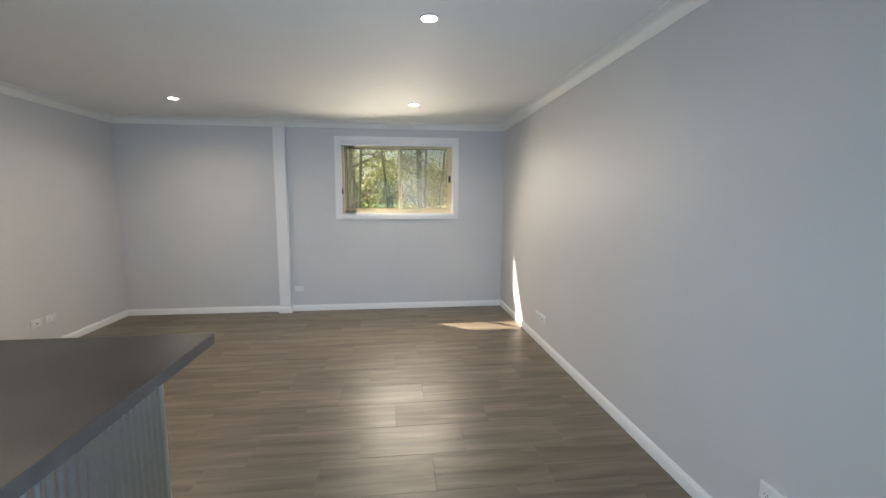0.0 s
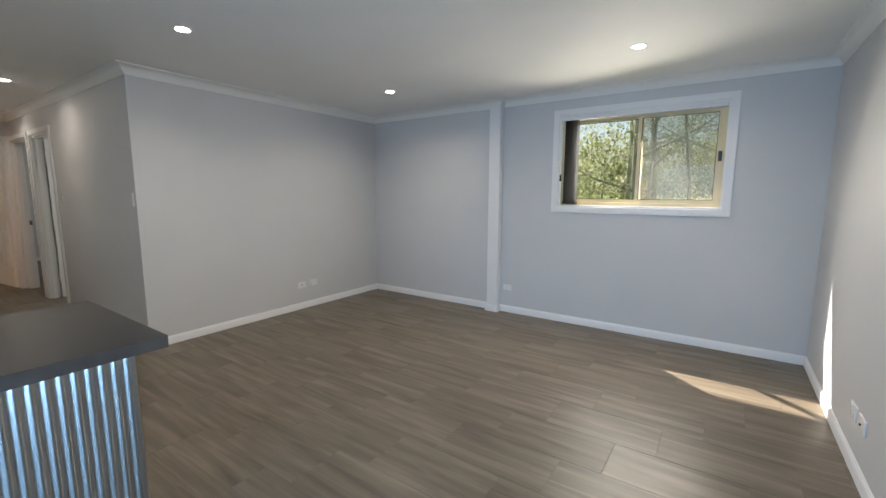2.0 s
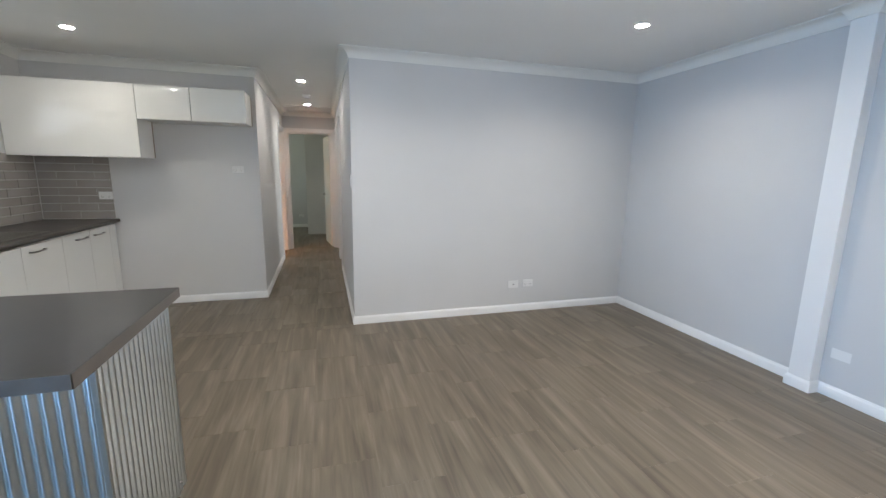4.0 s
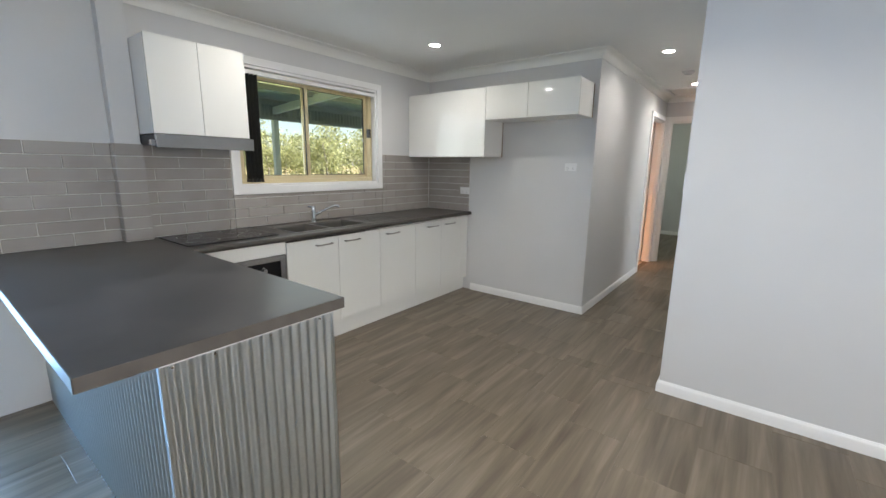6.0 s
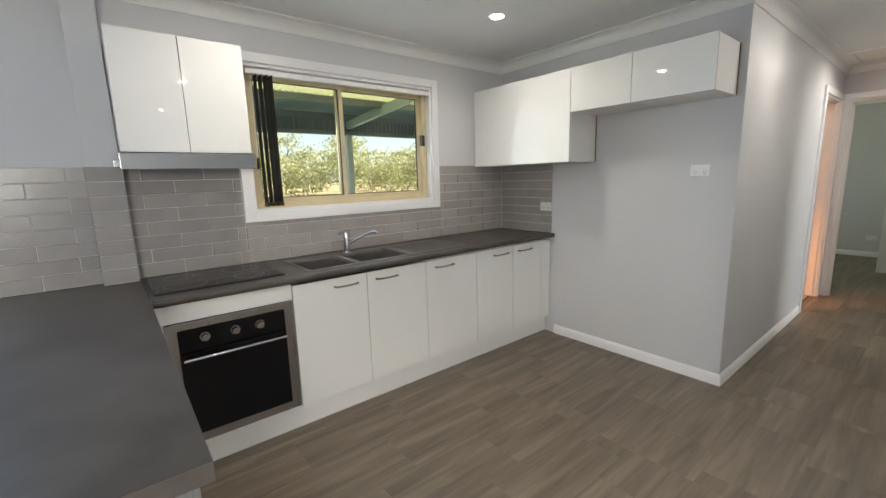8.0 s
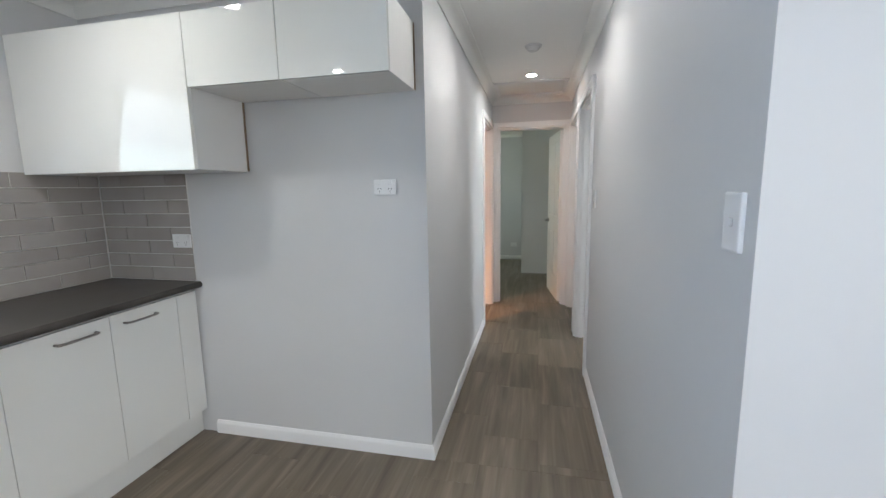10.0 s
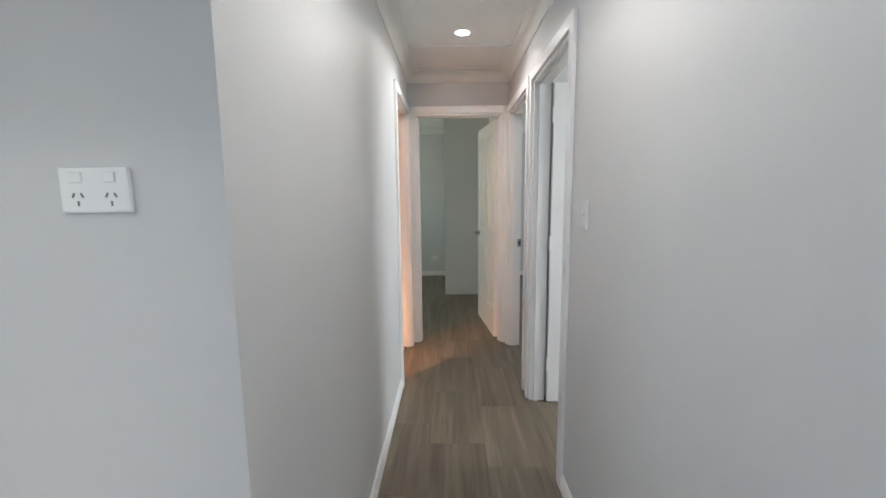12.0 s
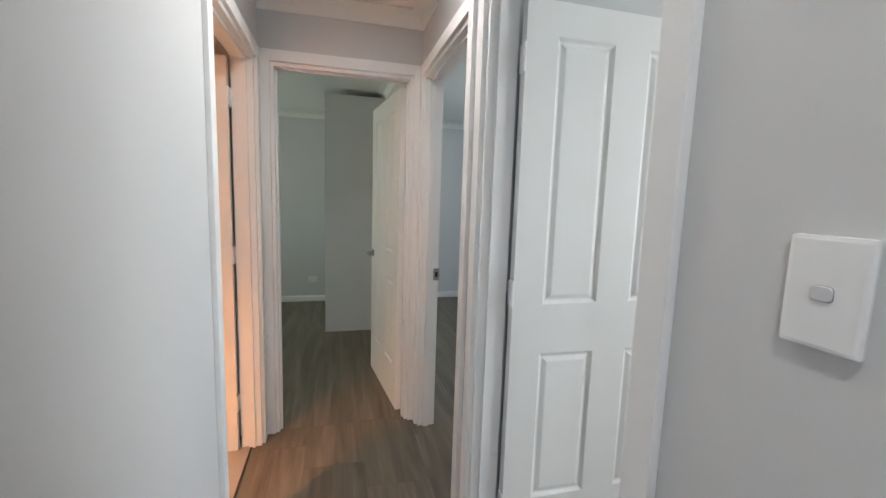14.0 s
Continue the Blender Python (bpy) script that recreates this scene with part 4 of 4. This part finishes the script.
def downlight(x, y):
    root = thing("downlight", (x, y, CEIL), "round white recessed LED downlight, switched on", "downlight", "recessed ceiling downlights")
    bm = bmesh.new()
    rings = []
    for r, z in ((0.040, CEIL - 0.003), (0.041, CEIL - 0.0055), (0.049, CEIL - 0.005), (0.052, CEIL)):
        rings.append([bm.verts.new((x + r * math.cos(2 * math.pi * k / 32), y + r * math.sin(2 * math.pi * k / 32), z)) for k in range(32)])
    for a, b in zip(rings, rings[1:]):
        for k in range(32):
            bm.faces.new((a[k], a[(k + 1) % 32], b[(k + 1) % 32], b[k]))
    part("trim_ring", bm, M_PLASTIC, root, "white trim ring", True)
    bm = bmesh.new()
    cyl(bm, (x, y, CEIL - 0.0035), 0.0405, 0.0405, 0.003, n=32)
    part("diffuser", bm, M_LAMP, root, "glowing diffuser")


for lx, ly, watts in DOWNLIGHTS:
    downlight(lx, ly)

smoke = thing("smoke_alarm", (-0.41, 2.43, CEIL), "round white smoke alarm on the hall ceiling", "smoke alarm")
bm = bmesh.new()
cyl(bm, (-0.41, 2.43, CEIL - 0.006), 0.058, 0.060, 0.012, n=32)
part("base", bm, M_PLASTIC, smoke, "", True)
bm = bmesh.new()
cyl(bm, (-0.41, 2.43, CEIL - 0.024), 0.034, 0.050, 0.024, n=32)
part("cover", bm, M_PLASTIC, smoke, "", True)

hatch = thing("ceiling_hatch", (-0.42, 3.75, CEIL), "white framed ceiling access hatch in the hall", "access hatch")
HX0, HX1, HY0, HY1 = -0.798, -0.080, 3.435, 4.005
slabs(hatch, "frame_batten", [(HX0, HX1, HY0, HY0 + 0.035, CEIL - 0.012, CEIL), (HX0, HX1, HY1 - 0.035, HY1, CEIL - 0.012, CEIL),
                              (HX0, HX0 + 0.035, HY0 + 0.035, HY1 - 0.035, CEIL - 0.012, CEIL), (HX1 - 0.035, HX1, HY0 + 0.035, HY1 - 0.035, CEIL - 0.012, CEIL)], M_TRIM, 0.003)
part("hatch_panel", boxes((HX0 + 0.041, HX1 - 0.041, HY0 + 0.041, HY1 - 0.041, CEIL - 0.005, CEIL - 0.0005)), M_CEIL, hatch, "flat white hatch panel")

# ---- bedroom ----
robe = thing("wardrobe", (-0.25, 6.25, 0), "tall plain white wardrobe in the bedroom corner", "wardrobe")
part("side_panel", boxes((-0.590, HR - 0.004, 5.940, 5.958, 0.0, 2.325), bevel=0.001), M_CARCASS, robe)
part("front_panel", boxes((-0.590, -0.572, 5.959, BACK - 0.02, 0.0, 2.325), bevel=0.001), M_CARCASS, robe)
part("top", boxes((-0.590, HR - 0.004, 5.940, BACK - 0.02, 2.326, 2.344)), M_CARCASS, robe)

# ---- outdoors ----
GZ = -0.20
bm = bmesh.new()
bmesh.ops.create_grid(bm, x_segments=80, y_segments=80, size=400.0, matrix=Matrix.Translation((0, 0, GZ)))
for v in bm.verts:
    d = max(abs(v.co.x), abs(v.co.y))
    if d > 15:
        v.co.z += noise.noise(v.co * 0.02) * min(1.0, (d - 15) / 60) * 0.9
structure("ground", bm, M_GROUND, "mown green lawn running into dry golden paddock", True)
structure("porch_slab", boxes((-6.50, W - OUT, -9.0, 9.0, GZ - 0.05, -0.085), bevel=0.008), M_CONCRETE, "smooth grey concrete porch slab, blue skylight put into its colour")
structure("house_base", boxes((W - OUT, E + OUT, S - OUT, BACK + OUT, GZ - 0.1, -0.02)), M_CONCRETE, "concrete house slab")
structure("wall_cladding", boxes((W - OUT - 0.03, W - OUT, SLIDE[1] + 0.02, WWIN[0] - 0.03, -0.02, 2.45), (W - OUT - 0.03, W - OUT, WWIN[1] + 0.03, 5.0, -0.02, 2.45),
                                 (W - OUT - 0.03, W - OUT, WWIN[0] - 0.03, WWIN[1] + 0.03, -0.02, WWIN[2] - 0.03)), M_BRICKOUT, "cream painted outside cladding")
structure("roof", boxes((W - OUT - 0.1, 3.34, S - 0.6, BACK + 0.6, CEIL + 0.13, CEIL + 0.20)), M_GREYSTEEL, "grey steel house roof")
structure("eave", boxes((E + OUT, 3.33, S - 0.6, BACK + 0.6, 2.458, CEIL + 0.13)), M_TRIM, "white boxed eave over the east window")

ver = thing("verandah", (-4.8, -0.5, -0.085), "verandah with corrugated steel roof, green beams and posts", "verandah")


def roof_z(x):
    return 2.525 + (x + 3.0) * 0.012


M_ROOFSHEET = material("pale_translucent_roof_sheet", (0.62, 0.66, 0.42), 0.5)
grain(M_ROOFSHEET, (0.50, 0.53, 0.34), (0.60, 0.62, 0.43), 1.5, 4.0, (1, 1, 1), 0.05)
_t = M_ROOFSHEET.node_tree.nodes.new("ShaderNodeBsdfTranslucent")
_t.inputs["Color"].default_value = (0.17, 0.175, 0.085, 1)
_m = M_ROOFSHEET.node_tree.nodes.new("ShaderNodeMixShader")
_m.inputs[0].default_value = 0.6
ln(M_ROOFSHEET, bsdf(M_ROOFSHEET).outputs[0], _m.inputs[1])
ln(M_ROOFSHEET, _t.outputs[0], _m.inputs[2])
ln(M_ROOFSHEET, _m.outputs[0], M_ROOFSHEET.node_tree.nodes["Material Output"].inputs[0])
M_ROOFSTEEL = material("pale_blue_grey_roof_steel", (0.42, 0.47, 0.47), 0.5)
grain(M_ROOFSTEEL, (0.30, 0.33, 0.34), (0.37, 0.40, 0.41), 1.5, 4.0, (1, 1, 1), 0.05)
pitch, steps, y0, y1 = 0.076, 6, -9.0, 9.0
for xa, xb, mat, lab in ((-3.06, -5.39, M_ROOFSHEET, "pale green translucent corrugated roof sheet"), (-5.34, -6.68, M_ROOFSTEEL, "blue grey corrugated steel roof sheet")):
    bm = bmesh.new()
    count = int((y1 - y0) / pitch * steps)
    rows = []
    for i in range(count + 1):
        y = y0 + (y1 - y0) * i / count
        up = 0.015 * math.sin(2 * math.pi * i / steps) + (0.003 if xa > -4 else 0.0)
        rows.append((bm.verts.new((xa, y, roof_z(xa) + up)), bm.verts.new((xb, y, roof_z(xb) + up))))
    for a, b in zip(rows, rows[1:]):
        bm.faces.new((a[0], a[1], b[1], b[0]))
    part("roof_sheet", bm, mat, ver, lab, True)
for px, depth, wide in ((-3.4, 0.06, 0.05), (-5.35, 0.075, 0.06)):
    part("purlin", boxes((px - wide / 2, px + wide / 2, -9, 9, roof_z(px) - 0.012 - depth, roof_z(px) - 0.012), bevel=0.004), M_GREYSTEEL, ver, "dark green steel purlin")
EX = -6.50
part("edge_beam", boxes((EX - 0.05, EX + 0.05, -9, 9, 2.130, 2.190), bevel=0.006), M_GREYSTEEL, ver, "dark green edge beam")
part("edge_rail", boxes((EX - 0.02, EX + 0.02, -9, 9, 2.372, 2.466), bevel=0.004), M_GREYSTEEL, ver, "dark green top rail")
sheet = corrugated(18.0, 0.190, 0.076, 0.013, 0.001, 8)
bmesh.ops.transform(sheet, matrix=pose(EX, -9.0, 2.188, 0, 0, 90), verts=sheet.verts)
part("valance", sheet, M_GREYSTEEL, ver, "grey green corrugated valance", True)
for y in (1.36, 6.0, -7.2):
    part("post", boxes((EX - 0.045, EX + 0.045, y - 0.045, y + 0.045, -0.085, 2.130), bevel=0.006), M_GREENSTEEL, ver, "pale blue-green steel post")
    bm = bmesh.new()
    box(bm, 0.0, 1.85, y - 0.035, y + 0.035, -0.058, 0.058, bevel=0.004)
    bmesh.ops.transform(bm, matrix=Matrix.Translation((EX, 0, 2.285)) @ Matrix.Rotation(-math.atan2(0.082, 1.0), 4, "Y"), verts=bm.verts)
    part("rafter", bm, M_GREENSTEEL, ver, "pale green steel rafter")

fp = single("fence_post", tube([(-10.6, -4.47, GZ - 0.1), (-10.6, -4.47, 0.45), (-10.61, -4.47, 0.98)], [0.05, 0.048, 0.045], 10), M_TIMBERPOST, "pale weathered timber fence post in the paddock", "fence post", smooth=True)


def gum_tree(name, seed, height, leaf, count, mat, spread, label, lean=0.0, low=0.35, girth=1.0):
    """A gum: a forked tapering trunk with limbs and clumps of hanging leaves with gaps between."""
    rnd = random.Random(seed)
    root = thing(name, (0, 0, 0), label, "tree", "gum trees")
    bm = tube([(0, 0, -0.3), (lean * 0.1, 0.05, height * 0.2), (lean * 0.4, -0.08, height * 0.45), (lean * 0.8, 0.1, height * 0.7), (lean, 0.0, height * 0.92)],
              [height * girth * g for g in (0.022, 0.018, 0.014, 0.009, 0.003)], 8)
    part("trunk", bm, M_BARK, root, "pale smooth trunk", True)
    tips = [Vector((lean, 0, height * 0.92))]
    for k in range(9):
        z = height * (low + (0.86 - low) * k / 8 + rnd.uniform(-0.03, 0.03))
        ang = k * 2.4 + rnd.uniform(-0.5, 0.5)
        out = spread * (1.1 - 0.55 * z / height) * rnd.uniform(0.7, 1.15)
        base = Vector((lean * z / height, 0, z))
        tip = base + Vector((math.cos(ang) * out, math.sin(ang) * out, height * rnd.uniform(0.08, 0.20)))
        mid = (base + tip) / 2 + Vector((0, 0, -height * 0.015))
        r = height * 0.007 * girth
        part("limb", tube([base, mid, tip], [r, r * 0.6, r * 0.2], 6), M_BARK, root, "", True)
        tips += [tip, base.lerp(tip, 0.62)]
        for _ in range(3):
            tips.append(base.lerp(tip, rnd.uniform(0.55, 1.0)) + Vector([rnd.gauss(0, spread * 0.18) for _ in range(3)]))
    sizes = [rnd.uniform(0.55, 1.25) * spread * 0.24 for _ in tips]
    verts, faces = [], []
    for _ in range(count):
        k = rnd.randrange(len(tips))
        c = tips[k] + Vector((rnd.gauss(0, sizes[k]), rnd.gauss(0, sizes[k]), rnd.gauss(0, sizes[k] * 0.62)))
        turn = Euler((rnd.uniform(-1.1, 1.1), rnd.uniform(-1.1, 1.1), rnd.uniform(0, 6.28))).to_matrix()
        ln_, wd = leaf * rnd.uniform(0.6, 1.5), leaf * rnd.uniform(0.28, 0.5)
        i = len(verts)
        for x, z in ((0, 0), (wd, -0.45 * ln_), (0.1 * wd, -ln_), (-wd, -0.5 * ln_)):
            verts.append(c + turn @ Vector((x, 0, z)))
        faces.append((i, i + 1, i + 2, i + 3))
    me = bpy.data.meshes.new("crown")
    me.from_pydata([tuple(v) for v in verts], [], faces)
    me.materials.append(mat)
    crown = new("crown", me)
    crown.parent = root
    return root


rng = random.Random(5)
# tree line beyond the paddock
kinds = [gum_tree("gum_tree", 11, 6.4, 0.30, 1500, M_LEAFGOLD, 3.0, "tall olive gum tree at the edge of the paddock", 0.6, 0.22),
         gum_tree("gum_tree", 12, 5.8, 0.30, 1500, M_LEAF, 2.9, "bushy dark green gum tree at the edge of the paddock", -0.4, 0.15),
         gum_tree("gum_tree", 13, 9.0, 0.28, 800, M_LEAFGOLD, 2.4, "thin pale-trunked gum tree with sparse crown", 0.9, 0.35),
         gum_tree("gum_tree", 14, 4.4, 0.28, 1500, M_LEAFGOLD, 2.8, "low golden-green wattle in the paddock edge", 0.2, 0.08)]
placed = 0


def tree_edge(y):
    """Distance of the paddock's edge, which bends towards the house in the north."""
    for (ya, da), (yb, db) in zip(((-70, 80), (-19, 76), (5, 44), (24, 32)), ((-19, 76), (5, 44), (24, 32), (60, 30))):
        if y <= yb:
            return da + (db - da) * (y - ya) / (yb - ya)
    return 30


for row, (back, gap) in enumerate(((0, 2.6), (8, 2.8), (18, 3.4))):
    y = -62.0
    while y < 58:
        k = rng.choice((0, 0, 1, 2, 3, 0)) if row else rng.choice((0, 0, 2, 3, 3, 2, 1))
        away = tree_edge(y) + back
        m = pose(-away + rng.uniform(-3, 3), y, GZ, 0, 0, rng.uniform(0, 360)) @ Matrix.Scale(min(1.0, 0.34 + away / 105), 4)
        if placed < 4:
            kinds[placed].matrix_basis = m
        else:
            copy_thing(kinds[k], m)
        placed += 1
        y += gap * rng.uniform(0.7, 1.3)
# bush close to the east window
near = [gum_tree("gum_tree", 21, 9.0, 0.065, 7000, M_LEAFPALE, 3.0, "dense leafy gum tree outside the east window", 0.5, 0.05, 0.5),
        gum_tree("gum_tree", 22, 11.0, 0.07, 7000, M_LEAF, 3.2, "tall gum tree with sunlit olive leaves near the house", -0.6, 0.08, 0.85),
        gum_tree("gum_tree", 23, 10.0, 0.055, 5500, M_LEAFPALE, 3.0, "thin bare-limbed tree near the house", 0.8, 0.3, 0.32)]
spots = [(2, 15.5, -5.2), (2, 13.2, -1.9), (2, 14.5, -4.6), (1, 16.0, -1.2), (2, 15.0, -3.0), (1, 17.0, -6.5), (2, 14.0, -6.6), (2, 12.5, -8.0), (0, 17.5, 1.8), (1, 18.5, -4.5), (0, 19.0, -9.5), (2, 13.0, 0.9), (1, 22.0, -1.0), (0, 24.0, -13.0), (1, 26.0, -7.0), (0, 22.5, 4.5), (1, 29.0, 1.5),
         (0, 30.0, -11.0), (2, 20.0, -12.5)]
used = set()
for k, x, y in spots:
    m = pose(x, y, GZ, 0, 0, rng.uniform(0, 360))
    if k in used:
        copy_thing(near[k], m)
    else:
        near[k].matrix_basis = m
        used.add(k)

for k in range(14):
    copy_thing(kinds[rng.choice((0, 1, 1, 3))], pose(rng.uniform(32, 55), -26 + k * 2.8 + rng.uniform(-1, 1), GZ, 0, 0, rng.uniform(0, 360)))

# ---- wall tiles ----
TW, THH, GAP = 0.300, 0.0748, 0.004
splash_w = structure("splashback_west", boxes((W + 0.0002, W + 0.004, -2.650, -1.9435, BT + 0.001, 1.501), (W + 0.0002, W + 0.004, -1.8075, WWIN[0] - AW - 0.001, BT + 0.001, 1.501),
                                              (W + 0.0002, W + 0.004, WWIN[0] - AW, WWIN[1] + AW, BT + 0.001, WWIN[2] - AW - 0.001),
                                              (W + 0.0002, W + 0.004, WWIN[1] + AW + 0.001, F - 0.0045, BT + 0.001, 1.501),
                                              (W + 0.0802, W + 0.084, -1.945, -1.806, BT + 0.001, 1.501), (W + 0.004, W + 0.080, -1.947, -1.9432, BT + 0.001, 1.501),
                                              (W + 0.004, W + 0.080, -1.8078, -1.804, BT + 0.001, 1.501)), M_GROUT, "taupe brick-bond tiled splashback with pale grout")
splash_n = structure("splashback_north", boxes((W + 0.0045, -2.215, F - 0.004, F - 0.0002, BT + 0.001, 1.501)), M_GROUT, "taupe brick-bond tiled splashback on the corner wall")
tile_meshes = {}


def tile_mesh(a, h):
    key = (round(a, 3), round(h, 3))
    if key not in tile_meshes:
        bm = bmesh.new()
        b = 0.0022
        f = [bm.verts.new((x, -0.0050, z)) for x, z in ((b, b), (key[0] - b, b), (key[0] - b, key[1] - b), (b, key[1] - b))]
        r = [bm.verts.new((x, -0.0042, z)) for x, z in ((0, 0), (key[0], 0), (key[0], key[1]), (0, key[1]))]
        k = [bm.verts.new((x, 0.0, z)) for x, z in ((0, 0), (key[0], 0), (key[0], key[1]), (0, key[1]))]
        bm.faces.new(f)
        for j in range(4):
            bm.faces.new((f[j], r[j], r[(j + 1) % 4], f[(j + 1) % 4]))
            bm.faces.new((r[j], k[j], k[(j + 1) % 4], r[(j + 1) % 4]))
        tile_meshes[key] = mesh_from("tile", bm, M_TILE)
    return tile_meshes[key]


def lay(parent, place, turn, length, height):
    if length < 0.012 or height < 0.012:
        return
    ob = new("tile", tile_mesh(length, height))
    ob.parent = parent
    ob.matrix_basis = Matrix.Translation(place) @ pose(0, 0, 0, random.uniform(-0.15, 0.15), 0, turn + random.uniform(-0.12, 0.12))


def course(parent, y0, y1, z0, z1, shift, face, axis):
    """One course of tiles from y0 to y1 on the face of a wall along y (facing +x) or x (facing -y)."""
    at = y0 - ((y0 - shift) % TW)
    while at < y1 - 1e-6:
        p, q = max(at, y0), min(at + TW, y1)
        if axis == "y":
            lay(parent, (face, p + GAP / 2, z0 + GAP / 2), 90, q - p - GAP, z1 - z0 - GAP)
        else:
            lay(parent, (p + GAP / 2, face, z0 + GAP / 2), 0, q - p - GAP, z1 - z0 - GAP)
        at += TW


for i in range(8):
    z0, z1 = BT + 0.002 + i * THH, BT + 0.002 + (i + 1) * THH
    half = (i % 2) * TW / 2
    course(splash_w, -2.650, -1.947, z0, z1, -2.478 + half, W + 0.004, "y")
    course(splash_w, -1.804, WWIN[0] - AW - 0.002, z0, z1, -2.478 + half, W + 0.004, "y")
    top = min(z1, WWIN[2] - AW - 0.002)
    if top > z0:
        course(splash_w, WWIN[0] - AW - 0.002, WWIN[1] + AW + 0.002, z0, top, -2.478 + half, W + 0.004, "y")
    course(splash_w, WWIN[1] + AW + 0.002, F - 0.0105, z0, z1, -2.478 + half, W + 0.004, "y")
    lay(splash_w, (W + 0.084, -1.952 + GAP / 2, z0 + GAP / 2), 90, 0.150 - GAP, THH - GAP)
    lay(splash_w, (W + 0.011, -1.947, z0 + GAP / 2), 0, 0.077 - GAP, THH - GAP)
    lay(splash_w, (W + 0.088, -1.804, z0 + GAP / 2), 180, 0.077 - GAP, THH - GAP)
    course(splash_n, W + 0.011, -2.215, z0, z1, W + 0.011 + half, F - 0.004, "x")

# ---- floor tiles ----
floor = structure("floor", boxes((W - OUT + 0.04, E + 0.05, S - 0.05, N + 0.05, -0.02, -0.0011), (W, HR + 0.05, N + 0.05, HE + 0.05, -0.02, -0.0011),
                                 (W - 0.05, E + 0.05, HE + 0.05, BACK + 0.05, -0.02, -0.0011), (HR + 0.05, E + 0.05, N + 0.05, HE + 0.05, -0.02, -0.0011)), M_FLOORGROUT,
                  "timber-look grey-brown floor tiles laid in a third bond")
RP, LP, X0 = 0.304, 0.604, 2.095 - 0.304 * 9
PHASE = {0: -3.483, 1: -3.080, 2: -3.282}
ft_meshes = {}


def floor_tile_mesh(w, l):
    key = (round(w, 3), round(l, 3))
    if key not in ft_meshes:
        bm = bmesh.new()
        b = 0.0012
        f = [bm.verts.new((x, y, 0.0)) for x, y in ((b, b), (key[0] - b, b), (key[0] - b, key[1] - b), (b, key[1] - b))]
        r = [bm.verts.new((x, y, -0.0007)) for x, y in ((0, 0), (key[0], 0), (key[0], key[1]), (0, key[1]))]
        k = [bm.verts.new((x, y, -0.004)) for x, y in ((0, 0), (key[0], 0), (key[0], key[1]), (0, key[1]))]
        bm.faces.new(f)
        for j in range(4):
            bm.faces.new((f[j], r[j], r[(j + 1) % 4], f[(j + 1) % 4]))
            bm.faces.new((r[j], k[j], k[(j + 1) % 4], r[(j + 1) % 4]))
        ft_meshes[key] = mesh_from("tile", bm, M_FLOOR)
    return ft_meshes[key]


def floor_tiles(x0, x1, y0, y1, far=None):
    """Tiles of the one floor grid that lie in a rectangle, cut at its edges."""
    k0, k1 = math.floor((x0 - X0) / RP), math.ceil((x1 - X0) / RP)
    for k in range(k0, k1):
        a, b = max(X0 + k * RP, x0), min(X0 + (k + 1) * RP, x1)
        j = math.floor((y0 - PHASE[k % 3]) / LP)
        while PHASE[k % 3] + j * LP < y1:
            p, q = max(PHASE[k % 3] + j * LP, y0), min(PHASE[k % 3] + (j + 1) * LP, y1)
            j += 1
            g = 0.0021
            if b - a < 0.02 or q - p < 0.02:
                continue
            if far is not None:
                i = len(far[0])
                far[0].extend([(a + g / 2, p + g / 2, 0), (b - g / 2, p + g / 2, 0), (b - g / 2, q - g / 2, 0), (a + g / 2, q - g / 2, 0)])
                far[1].append((i, i + 1, i + 2, i + 3))
                continue
            ob = new("tile", floor_tile_mesh(b - a - g, q - p - g))
            ob.parent = floor
            ob.location = (a + g / 2, p + g / 2, random.uniform(-0.0003, 0.0))


floor_tiles(W - 0.05, E, S, N + 0.02)
floor_tiles(W, HR, N + 0.02, F)
floor_tiles(HL, HR, F, HE + 0.02)
rest = ([], [])
floor_tiles(W, HR, HE + 0.02, BACK, rest)
floor_tiles(HR + 0.002, E, N + 0.03, BACK, rest)
me = bpy.data.meshes.new("bedroom_floor_tiles")
me.from_pydata(rest[0], [], rest[1])
me.materials.append(M_FLOOR)
ob = new("bedroom_floor_tiles", me)
ob.parent = floor
tagged(ob, "timber-look floor tiles of the bedrooms", kind="stuff")
structure("bathroom_floor", boxes((W, HL - 0.05, F + TH, HE, -0.0010, 0.004)), M_BATHTILE, "tan bathroom floor tiles")
structure("threshold", boxes((HL - 0.055, HL - 0.045, BATH[0] + 0.02, BATH[1] - 0.02, 0.0, 0.006)), M_DARK, "dark threshold strip of the bathroom")
